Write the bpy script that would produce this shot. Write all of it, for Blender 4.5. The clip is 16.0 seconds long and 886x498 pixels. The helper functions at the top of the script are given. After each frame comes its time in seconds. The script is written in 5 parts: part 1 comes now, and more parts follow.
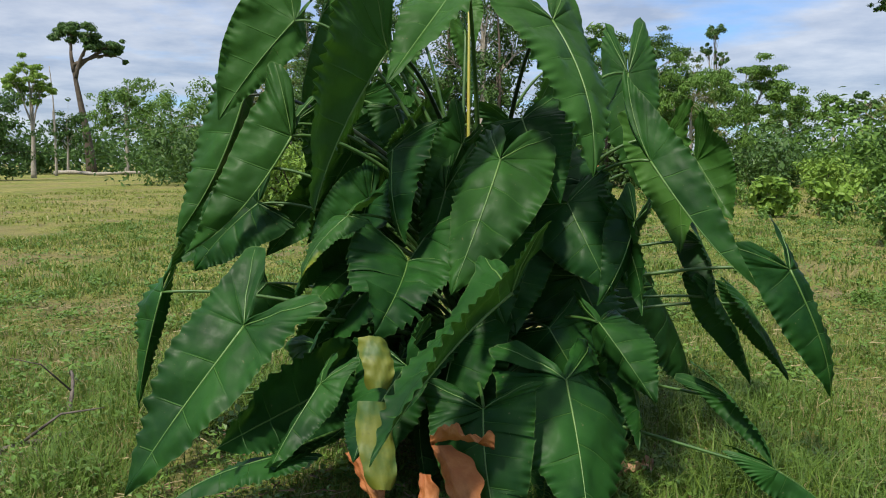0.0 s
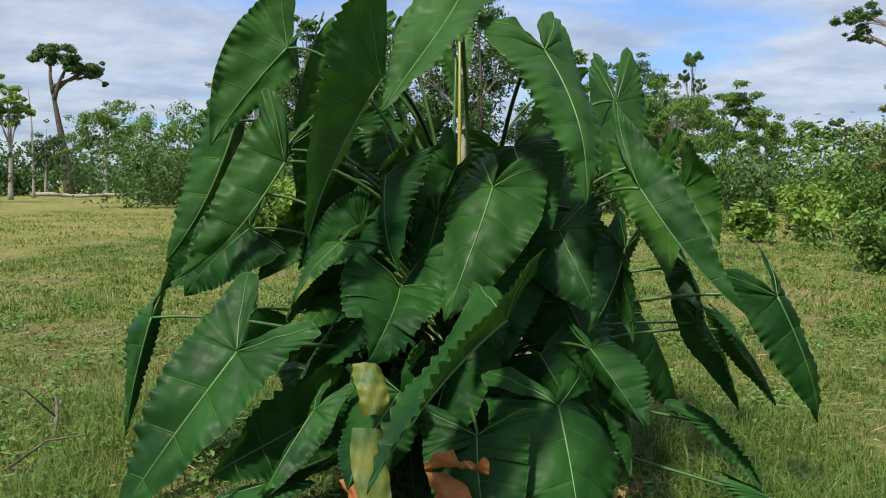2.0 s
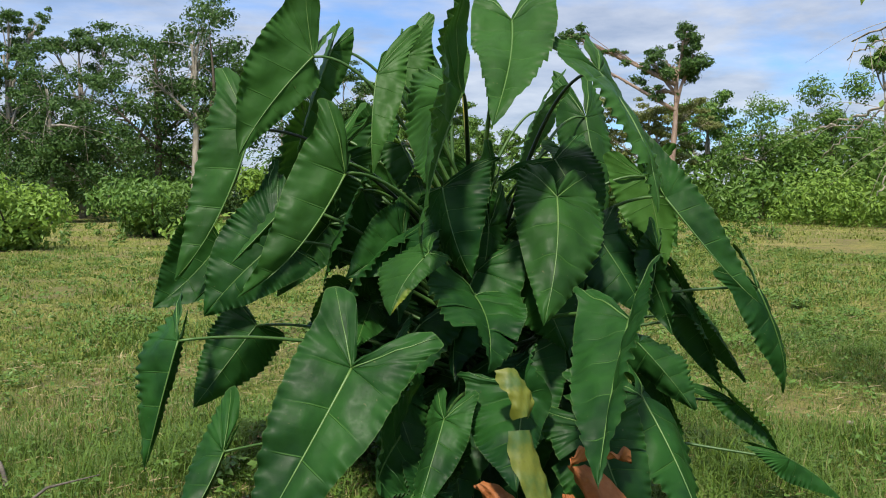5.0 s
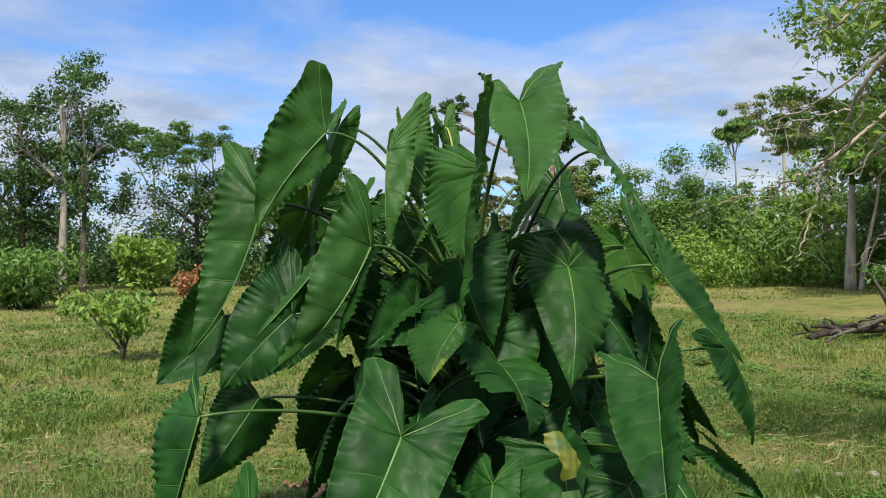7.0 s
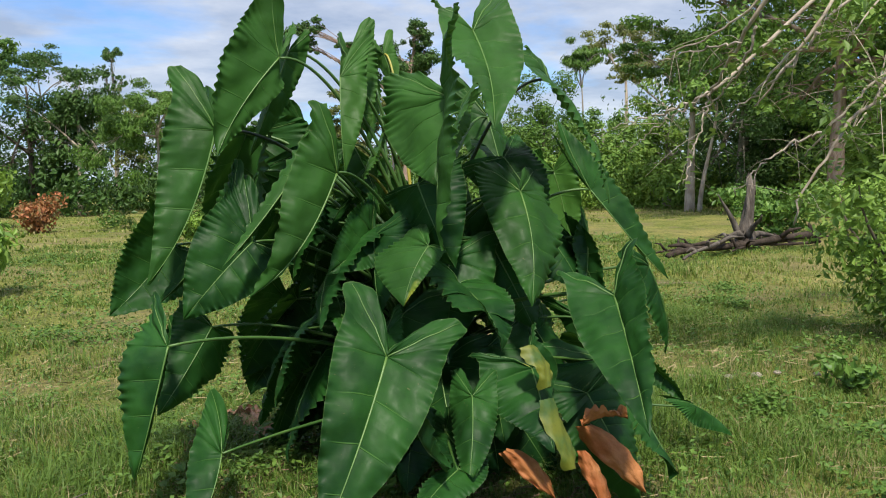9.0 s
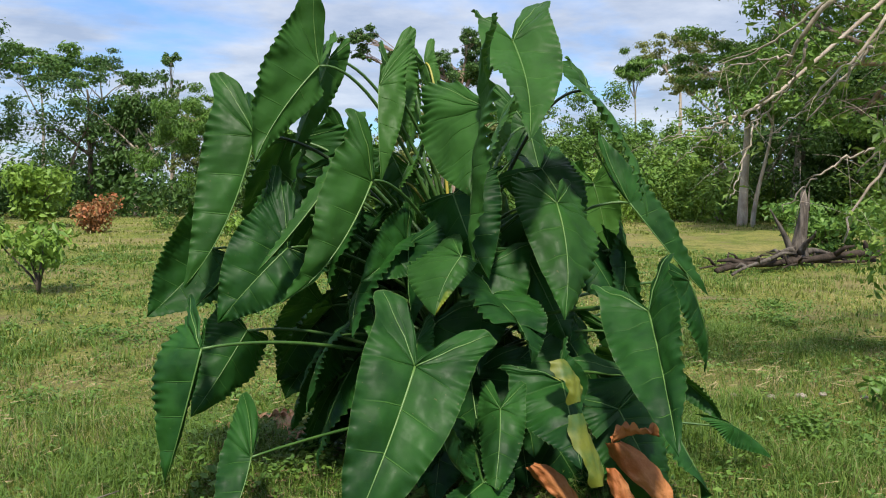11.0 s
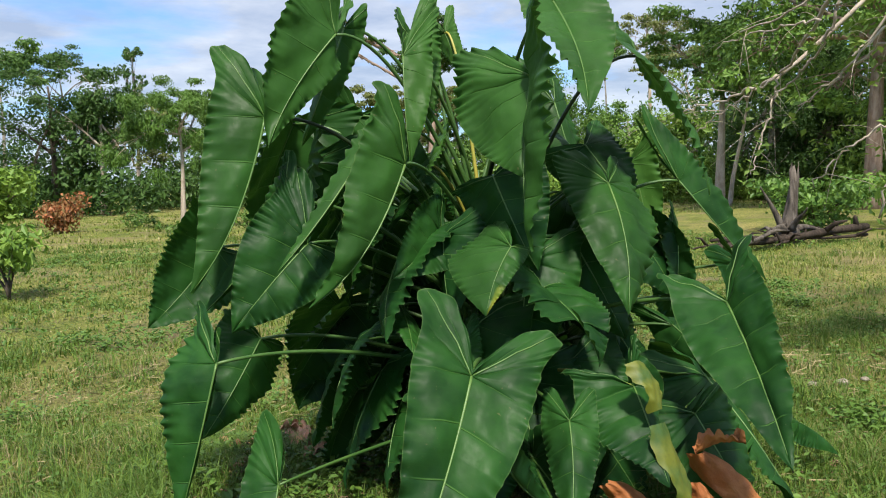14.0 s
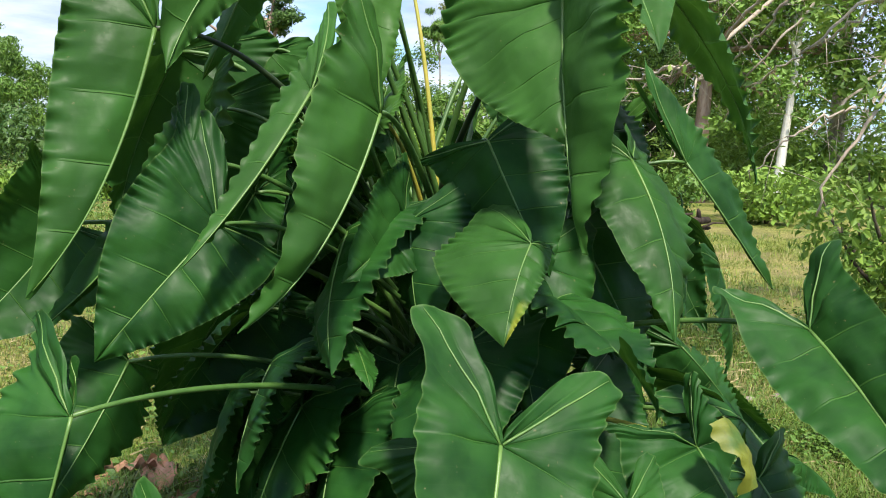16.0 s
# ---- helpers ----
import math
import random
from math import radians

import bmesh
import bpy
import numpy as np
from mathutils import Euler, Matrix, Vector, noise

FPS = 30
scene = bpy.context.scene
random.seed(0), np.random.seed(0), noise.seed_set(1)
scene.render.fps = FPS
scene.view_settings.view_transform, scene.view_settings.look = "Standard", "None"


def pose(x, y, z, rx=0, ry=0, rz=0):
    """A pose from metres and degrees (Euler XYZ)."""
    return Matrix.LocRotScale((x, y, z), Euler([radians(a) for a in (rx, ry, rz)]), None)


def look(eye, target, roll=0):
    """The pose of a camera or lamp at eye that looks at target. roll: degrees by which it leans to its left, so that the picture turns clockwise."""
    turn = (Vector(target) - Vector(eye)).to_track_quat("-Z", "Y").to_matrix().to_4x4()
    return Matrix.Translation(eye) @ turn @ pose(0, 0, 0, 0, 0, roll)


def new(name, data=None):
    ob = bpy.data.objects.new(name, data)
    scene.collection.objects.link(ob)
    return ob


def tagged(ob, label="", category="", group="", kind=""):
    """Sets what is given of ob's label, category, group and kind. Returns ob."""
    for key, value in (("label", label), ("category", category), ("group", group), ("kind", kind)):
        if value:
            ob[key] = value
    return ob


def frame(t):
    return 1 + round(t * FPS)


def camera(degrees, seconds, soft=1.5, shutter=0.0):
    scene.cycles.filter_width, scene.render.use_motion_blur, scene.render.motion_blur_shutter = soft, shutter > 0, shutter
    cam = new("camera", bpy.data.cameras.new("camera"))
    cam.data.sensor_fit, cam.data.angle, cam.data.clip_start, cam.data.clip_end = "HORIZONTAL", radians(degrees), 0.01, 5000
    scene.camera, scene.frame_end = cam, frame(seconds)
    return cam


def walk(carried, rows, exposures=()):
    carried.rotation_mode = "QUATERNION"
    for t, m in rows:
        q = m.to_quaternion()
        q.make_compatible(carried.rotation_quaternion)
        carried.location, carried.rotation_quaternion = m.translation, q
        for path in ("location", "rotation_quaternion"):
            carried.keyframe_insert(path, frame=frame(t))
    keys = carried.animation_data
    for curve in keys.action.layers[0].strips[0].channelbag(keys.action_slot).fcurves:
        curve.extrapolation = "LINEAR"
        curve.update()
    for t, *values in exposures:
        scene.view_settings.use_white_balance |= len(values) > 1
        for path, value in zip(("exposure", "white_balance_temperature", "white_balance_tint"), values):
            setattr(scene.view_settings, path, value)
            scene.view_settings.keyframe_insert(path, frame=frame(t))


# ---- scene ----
cam = camera(54.0, 16.0, soft=1.05)
PATH = [
    (0, (-0.172, 0.639, 1.406), (-0.198, 2.629, 1.21), -0.0),
    (0.5, (-0.18, 0.651, 1.397), (-0.176, 2.643, 1.215), 0.4),
    (1, (-0.18, 0.639, 1.419), (-0.162, 2.632, 1.256), 0.6),
    (1.5, (-0.188, 0.647, 1.422), (-0.161, 2.642, 1.286), 0.4),
    (2, (-0.223, 0.62, 1.419), (-0.203, 2.615, 1.277), 0.3),
    (2.5, (-0.341, 0.611, 1.415), (-0.299, 2.605, 1.265), 1.3),
    (3, (-0.552, 0.736, 1.394), (-0.445, 2.729, 1.266), 3.3),
    (3.5, (-0.836, 0.81, 1.371), (-0.588, 2.793, 1.274), 2.8),
    (4, (-1.183, 0.764, 1.417), (-0.787, 2.721, 1.305), 1.7),
    (4.2, (-1.292, 0.76, 1.431), (-0.841, 2.705, 1.315), 1.1),
    (6.3, (-2.174, 0.756, 1.453), (-1.262, 2.534, 1.367), 0.9),
    (6.5, (-2.221, 0.772, 1.48), (-1.297, 2.544, 1.432), 0.9),
    (7, (-2.345, 0.887, 1.476), (-1.403, 2.652, 1.493), -0.7),
    (7.5, (-2.483, 1.022, 1.5), (-1.459, 2.74, 1.5), -2.0),
    (8, (-2.633, 1.073, 1.503), (-1.48, 2.706, 1.426), -1.4),
    (8.5, (-2.804, 1.069, 1.494), (-1.585, 2.648, 1.351), -1.3),
    (8.7, (-2.831, 1.068, 1.489), (-1.603, 2.639, 1.332), -1.2),
    (10.8, (-2.786, 1.034, 1.467), (-1.63, 2.661, 1.337), -0.3),
    (11, (-2.768, 1.035, 1.489), (-1.631, 2.674, 1.351), 0.0),
    (11.5, (-2.794, 1.065, 1.484), (-1.671, 2.714, 1.342), -0.0),
    (12, (-2.813, 1.083, 1.481), (-1.696, 2.735, 1.328), 0.1),
    (12.5, (-2.818, 1.079, 1.472), (-1.703, 2.732, 1.309), 0.1),
    (13, (-2.878, 1.116, 1.459), (-1.755, 2.76, 1.276), 0.2),
    (13.5, (-2.836, 1.305, 1.448), (-1.667, 2.917, 1.255), -0.3),
    (14, (-2.733, 1.589, 1.47), (-1.542, 3.188, 1.304), -1.8),
    (14.5, (-2.688, 1.866, 1.434), (-1.418, 3.395, 1.216), -2.7),
    (15, (-2.666, 2.214, 1.447), (-1.314, 3.666, 1.192), -1.1),
    (15.5, (-2.516, 2.499, 1.431), (-1.103, 3.89, 1.171), 0.8),
    (16, (-2.412, 2.734, 1.427), (-0.922, 4.049, 1.207), 1.6),
]
walk(cam, [(t, look(eye, target, roll)) for t, eye, target, roll in PATH], [(0, 0.27), (4, 0.32), (6.5, 0.32), (12, 0.42), (14, 0.50), (15, 0.68), (16, 0.92)])

# ---- sky, sun, exposure ----
SUN_AZ, SUN_EL = radians(-147), radians(55)      # from the south-west, behind thin cloud
world = bpy.data.worlds.new("world")
scene.world = world
world.use_nodes = True
wn, wl = world.node_tree.nodes, world.node_tree.links
wn.clear()
w_out = wn.new("ShaderNodeOutputWorld")
w_bg = wn.new("ShaderNodeBackground")
w_bg.inputs["Strength"].default_value = 0.128
w_sky = wn.new("ShaderNodeTexSky")
w_sky.sky_type = "NISHITA"
w_sky.sun_disc = False
w_sky.sun_elevation, w_sky.sun_rotation = SUN_EL, SUN_AZ
w_sky.air_density, w_sky.dust_density, w_sky.ozone_density = 1.0, 0.6, 1.2
w_co = wn.new("ShaderNodeTexCoord")
w_sep = wn.new("ShaderNodeSeparateXYZ")
w_flat = wn.new("ShaderNodeCombineXYZ")


def wmath(op, a, b=0.0, c=0.0):
    n = wn.new("ShaderNodeMath")
    n.operation = op
    for k, v in enumerate((a, b, c)):
        if isinstance(v, (int, float)):
            n.inputs[k].default_value = v
        else:
            wl.new(v, n.inputs[k])
    return n.outputs[0]


wl.new(w_co.outputs["Generated"], w_sep.inputs[0])
up_z = wmath("ADD", wmath("MAXIMUM", w_sep.outputs[2], 0.0), 0.12)
wl.new(wmath("DIVIDE", w_sep.outputs[0], up_z), w_flat.inputs[0])
wl.new(wmath("DIVIDE", w_sep.outputs[1], up_z), w_flat.inputs[1])
w_noise = wn.new("ShaderNodeTexNoise")
w_noise.inputs["Scale"].default_value = 0.8
w_noise.inputs["Detail"].default_value = 9
w_noise.inputs["Roughness"].default_value = 0.55
w_noise.inputs["Distortion"].default_value = 0.25
wl.new(w_flat.outputs[0], w_noise.inputs["Vector"])
low = wmath("SUBTRACT", 1.0, wmath("MULTIPLY", w_sep.outputs[2], 2.6))
overhead = wmath("MAXIMUM", wmath("MINIMUM", wmath("MULTIPLY", wmath("SUBTRACT", w_sep.outputs[2], 0.34), 2.4), 1.0), 0.0)
cover = wmath("ADD", wmath("ADD", w_noise.outputs[0], wmath("MULTIPLY", wmath("MAXIMUM", low, 0.0), 0.18)), wmath("MULTIPLY", overhead, 0.22))
w_ramp = wn.new("ShaderNodeValToRGB")
w_ramp.color_ramp.elements[0].position, w_ramp.color_ramp.elements[1].position = 0.46, 0.64
wl.new(cover, w_ramp.inputs[0])
w_mix = wn.new("ShaderNodeMix")
w_mix.data_type = "RGBA"
wl.new(wmath("MULTIPLY", w_ramp.outputs[0], 0.85), w_mix.inputs["Factor"])
w_blue = wn.new("ShaderNodeMix")
w_blue.data_type, w_blue.blend_type = "RGBA", "MULTIPLY"
w_blue.inputs["Factor"].default_value = 1.0
wl.new(w_sky.outputs[0], w_blue.inputs["A"])
w_blue.inputs["B"].default_value = (0.50, 0.78, 1.16, 1)
wl.new(w_blue.outputs["Result"], w_mix.inputs["A"])
w_bright = wn.new("ShaderNodeMix")       # the cloud overhead is brighter than at the horizon
w_bright.data_type = "RGBA"
w_puff = wn.new("ShaderNodeTexNoise")
w_puff.inputs["Scale"].default_value = 1.9
w_puff.inputs["Detail"].default_value = 8
w_puff.inputs["Roughness"].default_value = 0.6
wl.new(w_flat.outputs[0], w_puff.inputs["Vector"])
w_tone = wn.new("ShaderNodeValToRGB")
w_tone.color_ramp.elements[0].position, w_tone.color_ramp.elements[1].position = 0.36, 0.66
w_tone.color_ramp.elements[0].color, w_tone.color_ramp.elements[1].color = (0.27, 0.31, 0.39, 1), (0.47, 0.49, 0.53, 1)
wl.new(w_puff.outputs[0], w_tone.inputs[0])
w_scale = wn.new("ShaderNodeVectorMath")
w_scale.operation = "SCALE"
w_scale.inputs["Scale"].default_value = 10.0
wl.new(w_tone.outputs[0], w_scale.inputs[0])
wl.new(w_scale.outputs[0], w_bright.inputs["A"])
w_bright.inputs["B"].default_value = (5.2, 5.4, 5.8, 1)
wl.new(overhead, w_bright.inputs["Factor"])
wl.new(w_bright.outputs["Result"], w_mix.inputs["B"])
wl.new(w_mix.outputs["Result"], w_bg.inputs["Color"])
wl.new(w_bg.outputs[0], w_out.inputs[0])

sun = new("sun", bpy.data.lights.new("sun", "SUN"))
sun.data.energy, sun.data.angle, sun.data.color = 4.6, radians(5), (1.0, 0.94, 0.82)
sun.matrix_world = look((math.sin(SUN_AZ) * math.cos(SUN_EL) * 50, math.cos(SUN_AZ) * math.cos(SUN_EL) * 50, math.sin(SUN_EL) * 50), (0, 0, 0))


# ---- materials ----
def material(name):
    m = bpy.data.materials.new(name)
    m.use_nodes = True
    m.node_tree.nodes.clear()
    return m, m.node_tree.nodes, m.node_tree.links


class Nodes:
    """Short calls for building node trees."""

    def __init__(self, name):
        self.m, self.n, self.l = material(name)

    def put(self, sock, v):
        if isinstance(v, bpy.types.NodeSocket):
            self.l.new(v, sock)
        elif v is not None:
            if isinstance(v, tuple) and len(v) == 3 and len(sock.default_value) == 4:
                v = (*v, 1)
            sock.default_value = v

    def math(self, op, a, b=None, c=None):
        n = self.n.new("ShaderNodeMath")
        n.operation = op
        for k, v in enumerate((a, b, c)):
            self.put(n.inputs[k], v)
        return n.outputs[0]

    def noise(self, scale, detail=4, rough=0.55, vec=None, distort=0.0):
        n = self.n.new("ShaderNodeTexNoise")
        self.put(n.inputs["Vector"], vec if vec is not None else self.coord("Object"))
        n.inputs["Scale"].default_value, n.inputs["Detail"].default_value = scale, detail
        n.inputs["Roughness"].default_value, n.inputs["Distortion"].default_value = rough, distort
        return n.outputs[0]

    def coord(self, which):
        return self.n.new("ShaderNodeTexCoord").outputs[which]

    def span(self, v, a, b, lo=0.0, hi=1.0, smooth=True):
        n = self.n.new("ShaderNodeMapRange")
        if smooth:
            n.interpolation_type = "SMOOTHSTEP"
        for k, q in enumerate((v, a, b, lo, hi)):
            self.put(n.inputs[k], q)
        return n.outputs[0]

    def mix(self, f, a, b, blend="MIX"):
        n = self.n.new("ShaderNodeMix")
        n.data_type, n.blend_type = "RGBA", blend
        self.put(n.inputs["Factor"], f)
        self.put(n.inputs["A"], a)
        self.put(n.inputs["B"], b)
        return n.outputs["Result"]

    def attr(self, name):
        n = self.n.new("ShaderNodeAttribute")
        n.attribute_name = name
        return n.outputs["Fac"]

    def bump(self, h, strength=0.3, dist=0.01):
        n = self.n.new("ShaderNodeBump")
        n.inputs["Strength"].default_value, n.inputs["Distance"].default_value = strength, dist
        self.put(n.inputs["Height"], h)
        return n.outputs[0]

    def finish(self, color, rough, normal=None, spec=0.5, glow=None, metal=0.0, coat=0.0):
        """glow: colour of the light that passes through a thin blade, with its share."""
        p = self.n.new("ShaderNodeBsdfPrincipled")
        self.put(p.inputs["Base Color"], color)
        self.put(p.inputs["Roughness"], rough)
        self.put(p.inputs["Specular IOR Level"], spec)
        self.put(p.inputs["Metallic"], metal)
        self.put(p.inputs["Coat Weight"], coat)
        if normal is not None:
            self.l.new(normal, p.inputs["Normal"])
        out = self.n.new("ShaderNodeOutputMaterial")
        end = p.outputs[0]
        if glow is not None:
            t = self.n.new("ShaderNodeBsdfTranslucent")
            self.put(t.inputs["Color"], glow[0])
            m = self.n.new("ShaderNodeMixShader")
            m.inputs[0].default_value = glow[1]
            self.l.new(end, m.inputs[1])
            self.l.new(t.outputs[0], m.inputs[2])
            end = m.outputs[0]
        self.l.new(end, out.inputs[0])
        return self.m


def leaf_material():
    """Big glossy aroid blade: dark green, pale veins by UV (x: vein number, y: from midrib to margin), yellowing by attribute."""
    k = Nodes("aroid_leaf")
    uv = k.n.new("ShaderNodeSeparateXYZ")
    k.l.new(k.coord("UV"), uv.inputs[0])
    x, y = uv.outputs[0], uv.outputs[1]
    off = k.math("ABSOLUTE", k.math("SUBTRACT", k.math("FRACT", k.math("ADD", x, 0.5)), 0.5))
    vein = k.math("MULTIPLY", k.math("MULTIPLY", k.span(off, 0.004, 0.022, 1.0, 0.0), k.span(y, 0.25, 0.92, 0.75, 0.0)), k.span(x, 0.8, 1.6, 0.35, 1.0))
    side = k.math("ABSOLUTE", k.math("SUBTRACT", k.math("FRACT", k.math("MULTIPLY", x, 5.0)), 0.5))
    fine = k.math("MULTIPLY", k.span(side, 0.45, 0.5, 0.0, 1.0), 0.05)
    big = k.noise(3.5, 5, 0.6)
    blotch = k.noise(24.0, 6, 0.65)
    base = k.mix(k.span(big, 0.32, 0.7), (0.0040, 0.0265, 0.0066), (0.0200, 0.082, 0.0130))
    # paler green, for young blades and painted in for lit and backlit ones
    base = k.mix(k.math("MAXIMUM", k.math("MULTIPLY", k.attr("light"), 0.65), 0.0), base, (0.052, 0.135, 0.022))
    base = k.mix(k.math("MULTIPLY", k.span(blotch, 0.45, 0.75), 0.35), base, (0.020, 0.066, 0.013))
    base = k.mix(k.math("ADD", vein, fine), base, (0.060, 0.150, 0.030))
    edge = k.span(y, 0.975, 1.0)
    base = k.mix(k.math("MULTIPLY", edge, 0.35), base, (0.12, 0.20, 0.06))
    pale = k.span(k.math("ADD", k.attr("yellow"), k.math("MULTIPLY", k.math("SUBTRACT", big, 0.5), 0.9)), 0.35, 0.75)
    base = k.mix(pale, base, k.mix(k.span(blotch, 0.4, 0.7), (0.27, 0.27, 0.028), (0.13, 0.22, 0.028)))
    spots = k.span(k.noise(70.0, 3, 0.5), 0.70, 0.76)
    base = k.mix(k.math("MULTIPLY", spots, 0.5), base, (0.16, 0.15, 0.07))
    h = k.math("ADD", k.math("MULTIPLY", vein, 0.8), k.math("MULTIPLY", k.noise(45.0, 3, 0.5), 0.10))
    rough = k.math("ADD", 0.43, k.math("MULTIPLY", k.span(blotch, 0.3, 0.8), 0.20))
    h = k.math("ADD", h, k.math("MULTIPLY", k.noise(7.0, 2, 0.45), 2.6))
    h = k.math("ADD", h, k.math("MULTIPLY", k.math("POWER", off, 0.6), k.span(y, 0.45, 1.0, 1.0, 0.2)))
    return k.finish(base, rough, k.bump(h, 0.75, 0.010), 0.15, (k.mix(0.5, base, (0.10, 0.26, 0.020)), 0.15))


def stalk_material(name, c1, c2, rough=0.45):
    k = Nodes(name)
    c = k.mix(k.span(k.noise(9.0, 5, 0.6), 0.35, 0.7), c1, c2)
    c = k.mix(k.math("MULTIPLY", k.span(k.noise(60.0, 3), 0.55, 0.75), 0.4), c, tuple(0.55 * v for v in c1))
    return k.finish(c, rough, k.bump(k.noise(80.0, 3), 0.25, 0.003))


def dry_leaf_material():
    k = Nodes("dry_leaf")
    a, b = k.noise(6.0, 6, 0.65), k.noise(40.0, 5, 0.6)
    c = k.mix(k.span(a, 0.3, 0.7), (0.30, 0.090, 0.024), (0.46, 0.19, 0.065))
    c = k.mix(k.math("MULTIPLY", k.span(b, 0.5, 0.75), 0.6), c, (0.28, 0.10, 0.035))
    return k.finish(c, 0.6, k.bump(k.math("ADD", a, b), 0.6, 0.012), 0.3, ((0.5, 0.2, 0.05), 0.15))


def foliage(name, dark, light, warm=None, share=0.25, rough=0.5):
    """Leaves of trees and bushes; every small leaf is its own island."""
    k = Nodes(name)
    r = k.n.new("ShaderNodeNewGeometry").outputs["Random Per Island"]
    c = k.mix(r, dark, light)
    c = k.mix(k.span(k.noise(0.55, 3), 0.35, 0.7), c, warm or light)
    return k.finish(c, rough, None, 0.35, (k.mix(0.5, c, light), share))


def bark(name, c1, c2, scale=7.0):
    k = Nodes(name)
    v = k.n.new("ShaderNodeMapping")
    k.l.new(k.coord("Object"), v.inputs[0])
    v.inputs["Scale"].default_value = (1, 1, 0.25)
    a = k.noise(scale, 6, 0.7, v.outputs[0])
    c = k.mix(k.span(a, 0.3, 0.7), c1, c2)
    c = k.mix(k.math("MULTIPLY", k.span(k.noise(2.0, 4), 0.5, 0.8), 0.5), c, tuple(0.5 * q for q in c1))
    return k.finish(c, 0.85, k.bump(a, 0.7, 0.05), 0.2)


def ground_material():
    k = Nodes("pasture_soil")
    a, b, f = k.noise(0.22, 5, 0.6), k.noise(1.6, 6, 0.65), k.noise(22.0, 6, 0.7)
    c = k.mix(k.span(a, 0.35, 0.68), (0.20, 0.235, 0.042), (0.37, 0.32, 0.11))
    c = k.mix(k.math("MULTIPLY", k.span(b, 0.42, 0.68), 0.75), c, (0.085, 0.145, 0.020))
    c = k.mix(k.math("MULTIPLY", k.span(k.noise(0.8, 6, 0.7, None, 0.6), 0.54, 0.68), 0.85), c, (0.30, 0.22, 0.14))
    c = k.mix(k.math("MULTIPLY", k.span(f, 0.45, 0.62), 0.70), c, (0.040, 0.066, 0.012))
    c = k.mix(k.math("MULTIPLY", k.span(k.noise(60.0, 4, 0.7), 0.58, 0.70), 0.65), c, (0.44, 0.40, 0.18))
    c = k.mix(k.math("MULTIPLY", k.attr("bare"), k.span(b, 0.25, 0.6, 0.2, 0.55)), c, k.mix(f, (0.17, 0.115, 0.060), (0.34, 0.27, 0.15)))
    return k.finish(c, 0.9, k.bump(k.math("ADD", f, k.math("MULTIPLY", k.noise(90.0, 4), 0.7)), 0.9, 0.05), 0.15)


def grass_material(name, dark, light, straw, share):
    k = Nodes(name)
    r = k.n.new("ShaderNodeNewGeometry").outputs["Random Per Island"]
    c = k.mix(r, dark, light)
    c = k.mix(k.span(k.noise(0.7, 4, 0.6), 0.4, 0.7), c, k.mix(r, light, dark))
    c = k.mix(k.span(k.math("ADD", k.math("FRACT", k.math("MULTIPLY", r, 17.3)), k.math("MULTIPLY", k.noise(0.9, 3), 0.4)), 1.22 - share, 1.3 - share), c, straw)
    return k.finish(c, 0.55, None, 0.3, (k.mix(0.5, c, light), 0.3))


LEAF = leaf_material()
STALK = stalk_material("petiole_green", (0.036, 0.095, 0.018), (0.070, 0.145, 0.030))
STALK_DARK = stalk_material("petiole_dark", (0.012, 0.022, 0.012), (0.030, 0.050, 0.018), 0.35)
STALK_YELLOW = stalk_material("petiole_yellow", (0.36, 0.31, 0.045), (0.28, 0.30, 0.05))
RIB = stalk_material("midrib_pale", (0.070, 0.150, 0.030), (0.11, 0.20, 0.045))
DRY = dry_leaf_material()
STEM = bark("plant_stem", (0.05, 0.045, 0.03), (0.11, 0.09, 0.055), 20.0)
SOIL = ground_material()
GRASS = grass_material("grass_blades", (0.060, 0.115, 0.018), (0.31, 0.35, 0.070), (0.40, 0.34, 0.16), 0.20)
LUSH = grass_material("lush_grass", (0.034, 0.092, 0.014), (0.180, 0.275, 0.042), (0.28, 0.25, 0.11), 0.08)
WEED = foliage("weed_leaves", (0.05, 0.12, 0.02), (0.15, 0.25, 0.04), (0.10, 0.19, 0.03), 0.2)
GREEN = foliage("tree_green", (0.045, 0.115, 0.017), (0.155, 0.275, 0.045), (0.105, 0.200, 0.033))
LIGHTG = foliage("tree_light_green", (0.060, 0.145, 0.020), (0.195, 0.325, 0.055), (0.135, 0.240, 0.040))
DARKG = foliage("tree_dark_green", (0.022, 0.066, 0.014), (0.095, 0.180, 0.036), (0.060, 0.125, 0.026))
BRIGHT = foliage("tree_bright_green", (0.085, 0.18, 0.022), (0.24, 0.36, 0.06), (0.18, 0.30, 0.04))
OLIVE = foliage("tree_olive", (0.095, 0.13, 0.032), (0.23, 0.26, 0.075), (0.17, 0.19, 0.055))
RUST = foliage("bush_russet", (0.070, 0.110, 0.028), (0.58, 0.20, 0.095), (0.34, 0.17, 0.065))
GREY_BARK = bark("bark_grey", (0.20, 0.175, 0.14), (0.40, 0.36, 0.30))
PALE_BARK = bark("bark_pale", (0.33, 0.26, 0.20), (0.54, 0.46, 0.37))
DARK_BARK = bark("bark_dark", (0.060, 0.048, 0.036), (0.15, 0.12, 0.09))
RED_BARK = bark("bark_reddish", (0.22, 0.14, 0.10), (0.40, 0.30, 0.24))
YELLOWISH = foliage("leaf_yellow_green", (0.075, 0.15, 0.022), (0.24, 0.33, 0.06), (0.13, 0.23, 0.04), 0.3)
WHITE_BARK = bark("bark_white", (0.50, 0.48, 0.43), (0.70, 0.68, 0.62))
